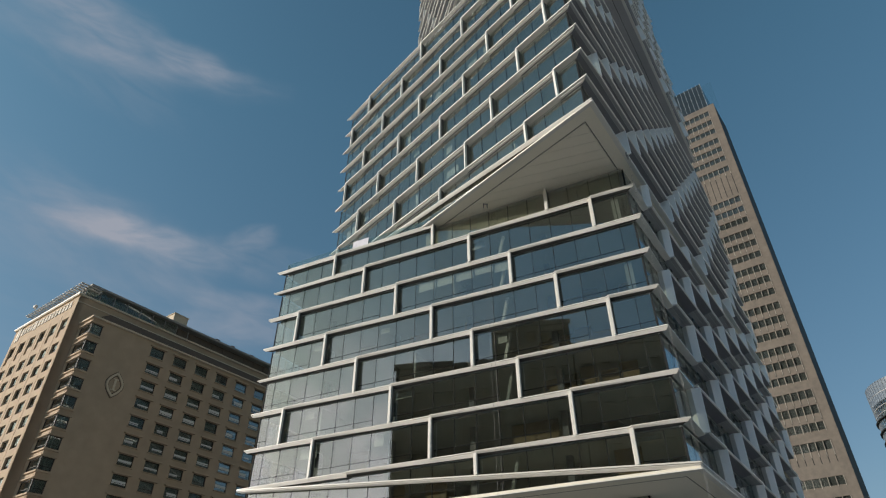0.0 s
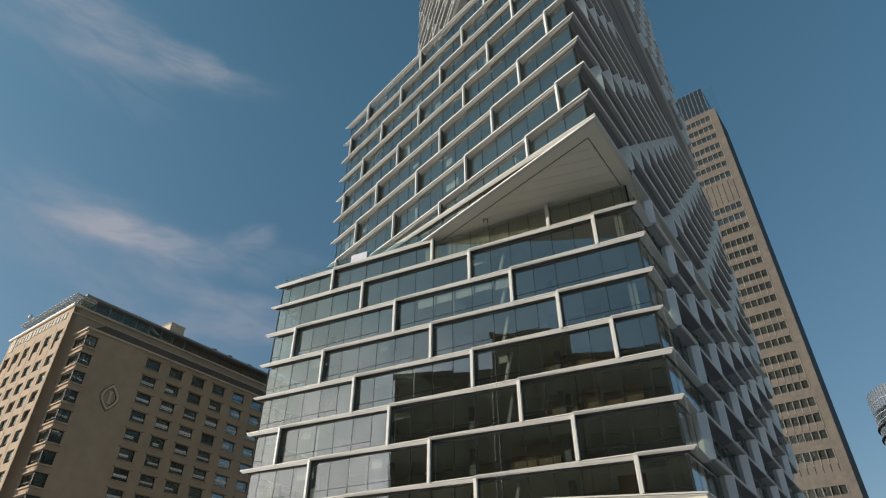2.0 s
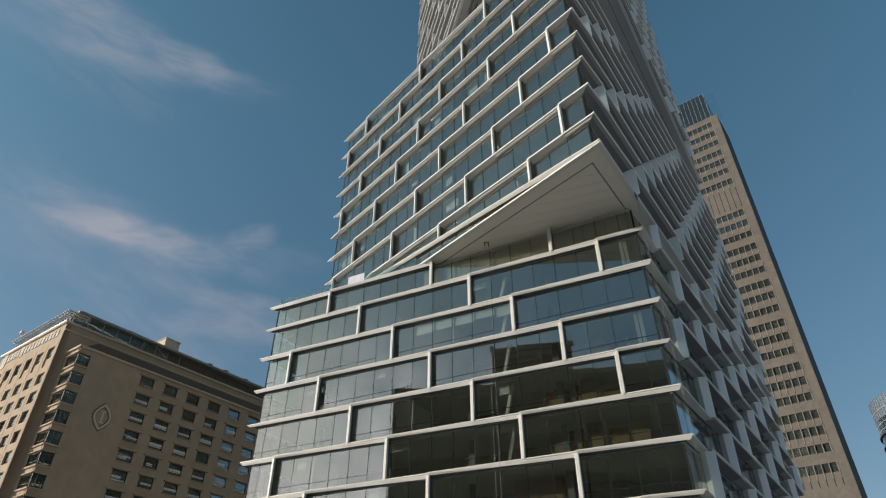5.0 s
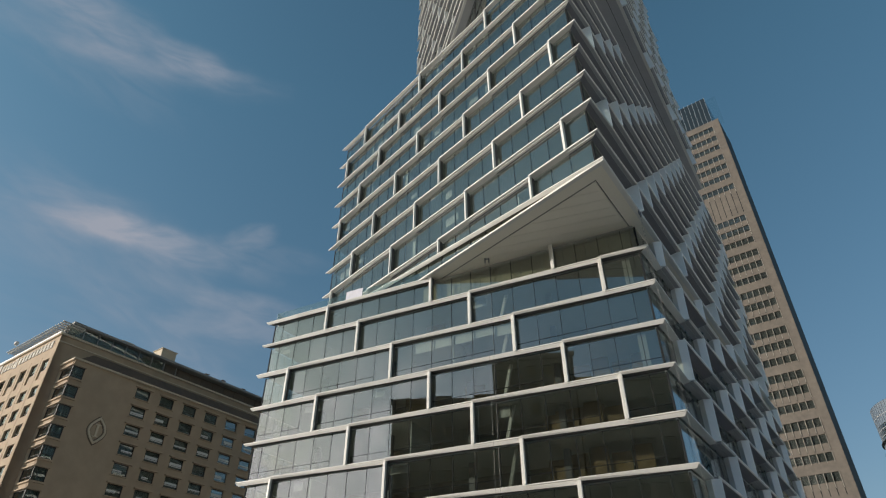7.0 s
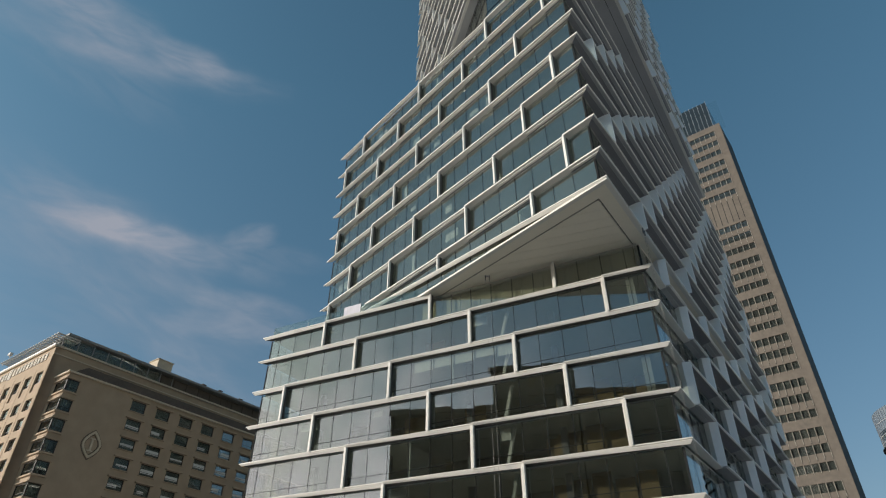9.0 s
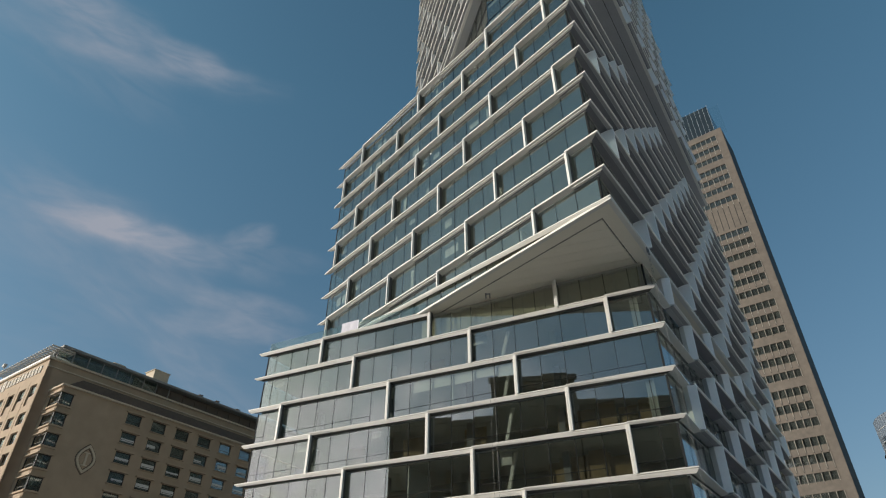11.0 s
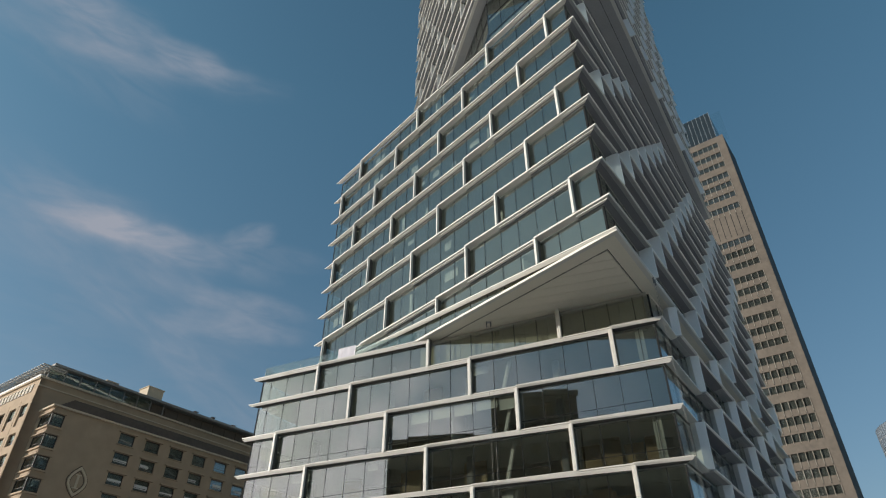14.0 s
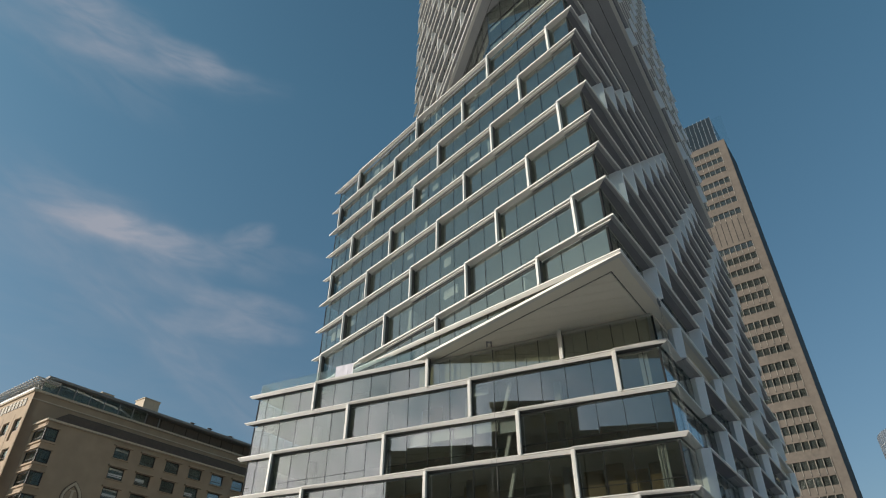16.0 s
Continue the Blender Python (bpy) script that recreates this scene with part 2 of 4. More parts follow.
def prism(bm, pts, z0, z1):
    """A straight prism over a plan polygon; z0 and z1 may be lists, one height a corner."""
    n = len(pts)
    a = z0 if isinstance(z0, (list, tuple)) else [z0] * n
    b = z1 if isinstance(z1, (list, tuple)) else [z1] * n
    lo = [bm.verts.new((p[0], p[1], h)) for p, h in zip(pts, a)]
    hi = [bm.verts.new((p[0], p[1], h)) for p, h in zip(pts, b)]
    bm.faces.new(lo[::-1]); bm.faces.new(hi)
    for i in range(n):
        j = (i + 1) % n
        bm.faces.new((lo[i], lo[j], hi[j], hi[i]))

def block(bm, o, u, x0, x1, d0, d1, z0, z1):
    """A box by a wall: x along the way u from o, d inwards (to the left of u), z up."""
    n = Vector((-u[1], u[0]))
    pts = [Vector(o[:2]) + Vector(u) * x + n * d for x, d in ((x0, d0), (x1, d0), (x1, d1), (x0, d1))]
    prism(bm, pts, z0, z1)

def way(a, b):
    d = Vector(b[:2]) - Vector(a[:2])
    return d.normalized(), d.length

def heading(deg):
    return Vector((math.cos(radians(deg)), math.sin(radians(deg))))

def inset(poly, d):
    """The plan polygon (counter-clockwise) moved inwards by d, or by d[i] for the side that starts at corner i."""
    out, n = [], len(poly)
    ds = d if isinstance(d, (list, tuple)) else [d] * n
    for i in range(n):
        a, b, c = (Vector(poly[j % n]) for j in (i - 1, i, i + 1))
        u, v = (b - a).normalized(), (c - b).normalized()
        nu, nv = Vector((-u.y, u.x)), Vector((-v.y, v.x))
        da, db = ds[i - 1], ds[i]
        p, q = b + nu * da, b + nv * db
        cross = u.x * v.y - u.y * v.x
        if abs(cross) < 1e-4:
            out.append(p)
        else:
            w = q - p
            out.append(p + u * ((w.x * v.y - w.y * v.x) / cross))
    return out

def boxmesh(name, mat, x0, x1, d0, d1, z0, z1):
    bm = bmesh.new()
    block(bm, (0, 0), Vector((1, 0)), x0, x1, d0, d1, z0, z1)
    me = bpy.data.meshes.new(name)
    bmesh.ops.recalc_face_normals(bm, faces=bm.faces)
    bm.to_mesh(me); bm.free()
    me.materials.append(mat)
    return me

def put(name, me, at, turn, parent):
    ob = new(name, me)
    w, p = Matrix.Identity(4), parent
    while p is not None:
        w = p.matrix_basis @ w
        p = p.parent
    ob.parent = parent
    ob.matrix_basis = w.inverted() @ Matrix.LocRotScale(Vector(at), Euler((0, 0, turn)), None)
    return ob

def place(name, me, o, u, x, d, z, parent, label=""):
    p = Vector(o[:2]) + u * x + Vector((-u.y, u.x)) * d
    ob = put(name, me, (p.x, p.y, z), math.atan2(u.y, u.x), parent)
    if label: ob["label"] = label
    return ob

# ---- the office tower ----
H, BAND = 3.8, 0.40
FRONT, SIDE = 0.47, 0.80              # how far the hoods stand out on the front and on the long side
DEPTHS = [FRONT, SIDE, 0.95, 0.95, 0.95]
SIDE_DEEP, SIDE_SHALLOW = 0.30, -0.22
DEEPER, SHALLOWER = 0.13, 0.04        # each hood tapers from deep to shallow between two fins
PERIOD, STEP, MODULE = 12.87, 4.29, 2.145
E0 = EYE
tower = thing("office_tower", (0, 60, 0), "tall office tower of stacked, twisted glass volumes with white sunhoods", "office tower")

def hood(name, oa, ob_, ia, ib, za, zb, tall, parent, label="", form=(0.11, 0.5, 0.36, 0.36), shape="step"):
    """A sunhood along one side: outer corners oa, ob_, inner corners ia, ib, top height za at one end and zb at the other.
    step: a thin nose, a step back and an underside that slopes down to the glass; broad: a thin nose over one deep, nearly flat
    underside; ledge: a short flat ledge with an upright trim below it."""
    nose, reach, drop1, drop2 = form
    reach = {"broad": 0.96, "thin": 0.10, "blade": 0.09, "grille": 0.16, "corner": 0.96}.get(shape, reach)
    def profile(drop):
        if shape == "fascia": return ((0.0, 0.0), (0.0, -0.045), (0.035, -0.05), (0.04, -0.075), (reach, -drop), (reach, 0.0))
        if shape in ("thin", "grille", "corner", "blade"): return ((0.0, 0.0), (0.0, -nose), (reach * 0.2, -nose - 0.015), (reach, -nose - 0.06), (reach, 0.0))
        if shape == "broad": return ((0.0, 0.0), (0.0, -nose), (0.03, -nose - 0.015), (reach, -nose - 0.13), (reach, 0.0))
        if shape == "ledge": return ((0.0, 0.0), (0.0, -nose * 0.9), (0.34, -nose), (0.34, -nose - 0.045), (0.42, -nose - 0.05), (0.42, -nose - 0.115), (reach, -nose - 0.16), (reach, 0.0))
        return ((0.0, 0.0), (0.0, -nose), (min(0.3, reach * 0.8), -nose), (min(0.3, reach * 0.8), -nose - 0.06), (0.05, -nose - 0.065), (0.05, -nose - 0.095), (reach, -drop), (reach, 0.0))
    bm = bmesh.new()
    ends = []
    for o, i, z, drop in ((oa, ia, za, drop1), (ob_, ib, zb, drop2)):
        ends.append([bm.verts.new((*(o + (i - o) * q), z + h)) for q, h in profile(drop)])
    n = len(ends[0])
    for k in range(n):
        bm.faces.new((ends[0][k], ends[0][(k + 1) % n], ends[1][(k + 1) % n], ends[1][k]))
    bm.faces.new(ends[0][::-1]); bm.faces.new(ends[1])
    ob = under(part(name, bm, WHITE, None, label), parent)
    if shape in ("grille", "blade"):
        # boards close the underside: two on the grille, one behind the blade's edge; their grey holds its shade
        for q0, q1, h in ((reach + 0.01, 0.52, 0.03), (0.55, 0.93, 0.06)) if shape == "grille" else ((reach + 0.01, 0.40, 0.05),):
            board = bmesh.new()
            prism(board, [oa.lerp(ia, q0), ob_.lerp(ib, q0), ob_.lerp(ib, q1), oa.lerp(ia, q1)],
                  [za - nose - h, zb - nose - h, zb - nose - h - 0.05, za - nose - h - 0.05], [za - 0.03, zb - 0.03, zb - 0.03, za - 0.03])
            under(part("underside_board", board, UNDERSIDE_SHADE), parent)
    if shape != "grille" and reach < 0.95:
        # dark filler between the hood and the glass; the recess's shade is in its colour
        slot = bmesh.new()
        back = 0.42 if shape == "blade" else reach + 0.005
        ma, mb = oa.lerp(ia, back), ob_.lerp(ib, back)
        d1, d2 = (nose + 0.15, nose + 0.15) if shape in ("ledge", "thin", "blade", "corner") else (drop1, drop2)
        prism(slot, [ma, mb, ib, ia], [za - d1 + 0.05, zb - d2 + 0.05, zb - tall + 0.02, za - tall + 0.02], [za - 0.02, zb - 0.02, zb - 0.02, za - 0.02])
        under(part("hood_slot", slot, CHEEK if shape in ("fascia", "step") else SLOT_SHADE), parent)
    return ob

def fin_mesh(tall, mirror, plain):
    """An upright fin: a narrow grooved white nose; behind it a dark cheek back to the glass, or a white reveal on the long side."""
    bm = bmesh.new()
    if mirror:
        plan = [(-0.16, SIDE), (-0.40, 0.34), (-0.07, -SIDE_DEEP)] if mirror < 1.0 else [(-0.30, SIDE), (-0.07, -SIDE_DEEP)]
        prism(bm, plan + [(0.05, -SIDE_DEEP), (0.09, 0.1), (0.09, SIDE)], 0, tall)
        for v in bm.verts:
            if v.co.z < 0.1: v.co.y = SIDE - (SIDE - v.co.y) * mirror   # narrower at the foot
    else:
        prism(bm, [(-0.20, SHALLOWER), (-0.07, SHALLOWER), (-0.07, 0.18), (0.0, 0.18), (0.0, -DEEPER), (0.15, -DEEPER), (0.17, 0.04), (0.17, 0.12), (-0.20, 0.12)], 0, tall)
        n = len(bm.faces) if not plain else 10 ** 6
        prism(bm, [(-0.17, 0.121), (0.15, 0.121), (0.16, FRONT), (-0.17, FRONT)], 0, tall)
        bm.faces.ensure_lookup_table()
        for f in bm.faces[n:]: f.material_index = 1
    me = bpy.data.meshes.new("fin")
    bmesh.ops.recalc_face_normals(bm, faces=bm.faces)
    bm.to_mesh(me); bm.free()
    me.materials.append(FIN_LIGHTENED if mirror else WHITE); me.materials.append(CHEEK)
    return me

def pane_mesh(w, h):
    bm = bmesh.new()
    block(bm, (0, 0), Vector((1, 0)), 0.02, w - 0.02, 0.0, 0.03, 0.0, h)
    me = bpy.data.meshes.new("pane")
    bmesh.ops.recalc_face_normals(bm, faces=bm.faces)
    bm.to_mesh(me); bm.free()
    me.materials.append(PANE)
    return me

def hood_run(oa, ob_, ia, ib, za, zb, tall, parent, cuts, lands, deep_first, shapes, label="", form=(0.11, 0.5, 0.36, 0.36), depth=FRONT, deeper=DEEPER, shallower=SHALLOWER):
    """A row of tapered sunhoods along one side, cut at the fins below (cuts) and above (lands); each is deepest at its first or last
    end. shapes: the hood's shape from a fin below to the next above, and from there on."""
    u, l = way(ia, ib)
    out = Vector((u.y, -u.x))
    cuts = sorted(c for c in ((p - ia).dot(u) for p in cuts) if 0.3 < c < l - 0.3)
    lands = sorted(c for c in ((p - ia).dot(u) for p in lands) if 0.3 < c < l - 0.3)
    marks = [min(cuts[0] - PERIOD, -0.1) if cuts else -4.0] + cuts + [max(cuts[-1] + PERIOD, l + 0.1) if cuts else l + 4]
    for a, b in zip(marks, marks[1:]):
        stops = [max(a, 0.0)] + [c for c in lands if max(a, 0.0) + 0.2 < c < min(b, l) - 0.2] + [min(b, l)]
        for q, (xa, xb) in enumerate(zip(stops, stops[1:])):
            ends = []
            for x in (xa, xb):
                f = (x - a) / (b - a)
                if not deep_first: f = 1 - f
                d = deeper - (deeper + shallower) * f
                if x <= 0.0: o, i = oa, ia
                elif x >= l: o, i = ob_, ib
                else:
                    i = ia + u * x
                    o = i + out * (depth + d)
                ends.append((o, i, za + (zb - za) * x / l))
            (o1, i1, z1), (o2, i2, z2) = ends
            g1, g2 = (xa - a) / (b - a), (xb - a) / (b - a)
            cut = (form[0], form[1], form[2] + (form[3] - form[2]) * g1, form[2] + (form[3] - form[2]) * g2)
            late = q > 0 or (len(stops) == 2 and a < 0 and not any(a < c < b for c in lands))
            shape = shapes[1 if late else 0]
            if shape in ("thin", "grille") and xa <= 0.0:
                shape, o2 = "corner", i2 + out * 0.6
            hood("sunhood", o1, o2, i1, i2, z1, z2, tall, parent, label, cut, shape)

FIN, GLASS_PANE = {}, {}
def add_fin(o, u, s, z0, z1, parent, mirror=0, plain=False):
    k = (round(z1 - z0, 3), mirror, plain)
    if k not in FIN: FIN[k] = fin_mesh(*k)
    p = o + u * s
    return put("fin", FIN[k], (p.x, p.y, z0), math.atan2(u.y, u.x), parent)

def glaze(o, u, length, z0, z1, parent, single, align=None, transom=()):
    """Panes and mullions along one side of a storey, with a mullion behind each fin (align: the place of one of them).
    single: each pane an object of its own; else they are joined. transom: stretches that have a low rail."""
    if align is None:
        n = max(1, round(length / MODULE))
        xs = [length * i / n for i in range(n + 1)]
    else:
        first = align % MODULE
        xs = [0.0] + [first + MODULE * i for i in range(int((length - first) / MODULE) + 1)] + [length]
        if xs[1] < 0.3: xs.pop(1)
        if xs[-1] - xs[-2] < 0.3: xs.pop(-2)
    h = z1 - z0
    for xa, xb in transom:
        rail = bmesh.new()
        block(rail, o, u, max(xa, 0.0), min(xb, length), -0.008, 0.10, z0 + 0.78, z0 + 0.81)
        under(part("transom", rail, DARK), parent)
    if single:
        bar = GLASS_PANE.get(round(h, 3)) or GLASS_PANE.setdefault(round(h, 3), boxmesh("mullion", DARK, -0.02, 0.02, -0.003, 0.14, 0, h))
        for x in xs: place("mullion", bar, o, u, x, 0, z0, parent)
        for xa, xb in zip(xs, xs[1:]):
            key = (round(xb - xa, 3), round(h, 3))
            if key not in GLASS_PANE: GLASS_PANE[key] = pane_mesh(*key)
            p = o + u * xa
            ob = put("pane", GLASS_PANE[key], (p.x, p.y, z0), math.atan2(u.y, u.x) + random.uniform(-1, 1) * 0.0036, parent)
            ob.rotation_euler.x = random.uniform(-1, 1) * 0.003
    else:
        mull = bmesh.new()
        for x in xs: block(mull, o, u, x - 0.02, x + 0.02, -0.003, 0.14, z0, z1)
        under(tagged(part("mullions", mull, DARK), kind="stuff"), parent)
        bm = bmesh.new()
        for xa, xb in zip(xs, xs[1:]):
            block(bm, o, u, xa + 0.02, xb - 0.02, 0.0, 0.03, z0, z1)
        under(tagged(part("glazing", bm, PANE), kind="stuff"), parent)

def slab(poly, z, parent, thick=0.5, mat=None):
    bm = bmesh.new()
    prism(bm, poly, z - thick, z - 0.06)
    under(part("floor_slab", bm, mat or CEILING), parent)


def interior(poly, z0, z1, parent, rows=(0, 1)):
    """Columns, some of them leaning, pale blinds and timber screens behind the glass of one storey."""
    p = inset(poly, [d + 2.6 for d in DEPTHS])
    q = inset(poly, [d + 0.45 for d in DEPTHS])
    for i in rows:
        u, l = way(p[i], p[i + 1])
        x = 3.0
        while x < min(l, 48):
            col = bmesh.new()
            block(col, p[i], u, x, x + 0.55, 0, 0.55, z0, z1)
            under(part("column", col, SHEER if z0 > EYE + 34 else SPANDREL), parent)
            x += 8.58
        u, l = way(q[i], q[i + 1])
        x = 0.6
        while x < min(l, 46) - 2.5:
            r = random.random()
            w = random.choice((1.0, 1.4, 2.0))
            if r < (0.08 if z0 > EYE + 26 else 0.05):
                bm = bmesh.new()
                drop = random.choice((2.1, 2.3, 2.5, 2.6, 2.7))
                block(bm, q[i], u, x, x + w, 0.35, 0.40, z0 + drop, z1 - 0.02)
                under(part("blind", bm, BLIND), parent)
            elif r < (0.15 if z0 > EYE + 34 or x < l - 16 else 0.38):
                bm = bmesh.new()
                block(bm, q[i], u, x, x + MODULE + 0.01, 2.6, 2.7, z0, z0 + 2.9)
                under(part("timber_screen", bm, TIMBER), parent)
            elif r > 0.9 and z0 > EYE + 42:
                bm = bmesh.new()
                a = x + random.uniform(0.2, 1.4)
                block(bm, q[i], u, a, a + random.choice((0.25, 0.4, 0.6)), random.choice((0.1, 0.8)), 0.9, z0, z1 - 0.1)
                under(part("curtain", bm, BLIND), parent)
            elif r < 0.19:
                bm = bmesh.new()
                block(bm, q[i], u, x, x + 0.12, 0.0, 4.0, z0, z1)
                under(part("partition", bm, BLIND), parent)
            x += MODULE

R_END = Vector((12.92, 35.7)) + heading(55) * 66
R_BACK = R_END + heading(142) * 14
A_POLY = [Vector((-20.3, 62.9)), Vector((17.9, 43.2)), R_END, R_BACK, Vector((-6.0, 86.0))]
B_POLY = [Vector((-15.7, 69.4)), Vector((12.92, 35.7)), R_END, R_BACK, Vector((0.0, 84.0))]
C_POLY = [Vector((-5.45, 81.7)), Vector((9.46, 25.8)), Vector((21, 43.7)) + heading(57.2) * 55, Vector((36, 100)), Vector((8, 96))]

def volume(name, poly, bands, roof, label, low, single, right_phase, front_phase, skip_front_top=None, form=(0.16, 0.80, 0.40, 0.34), shapes=("broad", "ledge"), side_shapes=("blade", "blade"), foot=1.0, low_rail=False, plain=False):
    """One stacked volume. bands: heights of the hoods' tops from below; the lowest hood climbs from low at the corner to bands[0] at the far tip."""
    inner = inset(poly, DEPTHS)
    body = thing_part(name, label, poly, low, bands[-1])
    corner, tip, far = poly[1], poly[0], poly[2]
    uf, lf = way(tip, corner)           # along the front towards the corner
    ur, lr = way(corner, far)
    gi = inset(poly, [d + 0.02 for d in DEPTHS])
    levels = list(bands)
    for k, z in enumerate(levels):
        top = k == len(levels) - 1 and roof
        tall = 0.46 if top else BAND
        above = lambda phase, o, u, l, back: [o + u * (l - s if back else s) for s in fin_places(phase(k + 1), l)]
        lands_f, lands_r = above(front_phase, tip, uf, lf, True), above(right_phase, corner, ur, lr, False)
        if skip_front_top is not None and k == len(levels) - 1:
            cut = skip_front_top / lf
            oa, ob_ = tip, tip.lerp(corner, 1 - cut)
            ia, ib = inner[0], inner[0].lerp(inner[1], 1 - cut)
            hood_run(oa, ob_, ia, ib, z, z, tall, body, [tip + uf * (lf - s) for s in fin_places(front_phase(k), lf)], lands_f, True, shapes, form=form)
        else:
            hood_run(tip, corner, inner[0], inner[1], z, z, tall, body, [tip + uf * (lf - s) for s in fin_places(front_phase(k), lf)], lands_f, True, shapes, form=form)
            hood_run(corner, far, inner[1], inner[2], z, z, tall, body, [corner + ur * s for s in fin_places(right_phase(k), lr)], lands_r, False, side_shapes, form=SIDE_FORM, depth=SIDE, deeper=SIDE_DEEP, shallower=SIDE_SHALLOW)
        slab(inset(poly, [d + 0.25 for d in DEPTHS]), z, body)
    hood("sunhood", tip, corner, inner[0], inner[1], levels[0] - 0.05, low, 0.34, body, "sloping white sunhood at the foot of the volume", shape="grille" if plain else "step")
    hood("sunhood", corner, far, inner[1], inner[2], low, low, 0.34, body)
    gf, gl = way(gi[0], gi[1]); gr, grl = way(gi[1], gi[2])
    for k, z in enumerate(levels):
        z_lo = levels[k - 1] if k else low - 0.2
        z_hi = z - BAND - 0.08
        marks = sorted((tip + uf * (lf - s) - gi[0]).dot(gf) for s in fin_places(front_phase(k), lf))
        spans = zip([marks[0] - PERIOD] + marks, marks + [marks[-1] + PERIOD]) if low_rail and k < 6 else ()
        glaze(gi[0], gf, gl, z_lo, z_hi, body, single, marks[0], [(a, b - 1.0 * MODULE) for a, b in spans])
        glaze(gi[1], gr, grl, z_lo, z_hi, body, False)
        for i in (2, 3, 4):
            gb, gbl = way(gi[i], gi[(i + 1) % 5])
            glaze(gi[i], gb, gbl, z_lo, z_hi, body, False)
        if name != 'upper_volume': interior(poly, z_lo, z - 0.5, body, (0,))
        if name == 'lower_volume' and k != 1:
            # a leaning white strut behind the glass
            bm = bmesh.new()
            block(bm, gi[0], gf, 27.1, 27.38, 0.9, 1.15, z_lo, z_hi)
            for v in bm.verts:
                if v.co.z > z_hi - 0.01: v.co.x += gf.x * 0.85; v.co.y += gf.y * 0.85
            under(part("strut", bm, WHITE if k > 2 else SHEER), body)
        if name == 'lower_volume' and k == 5:
            # a run of pale roller blinds under the ceiling
            for i, drop in enumerate((1.05, 0.95, 1.0, 0.85, 1.15)):
                bm = bmesh.new()
                block(bm, gi[0], gf, 18.6 + i * MODULE, 20.6 + i * MODULE, 0.22, 0.25, z_hi - drop, z_hi)
                under(part("blind", bm, BLIND), body)
        if name == 'lower_volume' and k in (2, 3, 4):
            # amber timber screens behind the glass near the corner
            for i in range(4 if k == 3 else 5):
                bm = bmesh.new()
                a = 30.2 + (1.2 if k == 4 else 0.0) + i * 1.72
                block(bm, gi[0], gf, a, a + 1.55, 2.7 + 0.25 * (i % 2), 2.8 + 0.25 * (i % 2), z_lo + 0.1, z_lo + 2.5 + 0.3 * (i % 3))
                under(part("timber_screen", bm, TIMBER), body)
        if name == 'lower_volume' and k == len(levels) - 1:
            # olive sheets in the storey under the overhang, coloured as the soffit's reflection
            a = gl - 0.5
            while a - MODULE > 18:
                bm = bmesh.new()
                block(bm, gi[0], gf, a - MODULE + 0.03, a - 0.03, 0.34, 0.37, z_lo + 0.05, z_hi - 0.03)
                under(part("screen", bm, OLIVE_REFLECTION), body)
                a -= MODULE
        if name == 'lower_volume' and k in (4, 6):
            # a gathered curtain beside the corner
            bm = bmesh.new()
            for i in range(5):
                block(bm, gi[0], gf, gl - 1.75 + i * 0.13, gl - 1.62 + i * 0.13, 0.35 + 0.05 * (i % 2), 0.5, z_lo, z_hi)
            under(part("curtain", bm, SHEER), body)
        # fins of this storey
        for s in fin_places(front_phase(k), lf):
            zf = (low + (levels[0] - low) * (s / lf)) if k == 0 else z_lo
            if z_hi - zf > 0.5: add_fin(tip, uf, lf - s, zf, z - 0.2, body, plain=plain)
        for s in fin_places(right_phase(k), lr):
            add_fin(corner, ur, s, z_lo if k else low, z - 0.2, body, foot)
    return body

def thing_part(name, label, poly, z0, z1):
    """The plastered core of one volume, which carries its floors, glass and hoods."""
    bm = bmesh.new()
    prism(bm, inset(poly, 7.5), z0, z1)
    return under(part(name, bm, CORE, None, label), tower)

SIDE_FORM = (0.10, 0.08, 0.20, 0.26)        # the long side: a thin edge over a recess with shade in its colour
def fin_places(phase, length):
    s = phase % PERIOD
    while s < length - 0.4:
        if s > 0.6: yield s
        s += PERIOD

# lower volume: bands b7 .. b1 and the roof terrace
A_BANDS = [E0 + 16.28 + H * i for i in range(6)] + [E0 + 38.85, E0 + 41.8]
lower = volume("lower_volume", A_POLY, A_BANDS, True, "lower glass volume with a roof terrace", E0 + 13.1, True,
               lambda k: 4.35 + STEP * (1 - k), lambda k: 12.87 - STEP * (8 - k - 3), skip_front_top=21.4, form=(0.09, 0.32, 0.235, 0.46), shapes=("fascia", "step"), side_shapes=("thin", "grille"), foot=0.92, low_rail=True)
B_BANDS = [E0 + 45.35 + 3.856 * i for i in range(9)]
middle = volume("middle_volume", B_POLY, B_BANDS, True, "middle glass volume that overhangs the terrace", E0 + 42.1, True,
                lambda k: 8.6 + STEP * k, lambda k: 12.0 - STEP * (k - 2))
C_BANDS = [E0 + 91.2 + H * i for i in range(20)]
upper = volume("upper_volume", C_POLY, C_BANDS, True, "upper glass volume turned further round", E0 + 87.0, False,
               lambda k: 21.5 + 8.6 - STEP * k, lambda k: 5.0 - STEP * k, form=(0.10, 0.80, 0.34, 0.30), shapes=("grille", "grille"), foot=1.4, plain=True)

def clip(pts, n, limit):
    """The part of a plan polygon that lies beyond limit along n."""
    out = []
    for a, b in zip(pts, pts[1:] + pts[:1]):
        da, db = a.dot(n) - limit, b.dot(n) - limit
        if da >= 0: out.append(a)
        if da * db < 0: out.append(a.lerp(b, da / (da - db)))
    return out

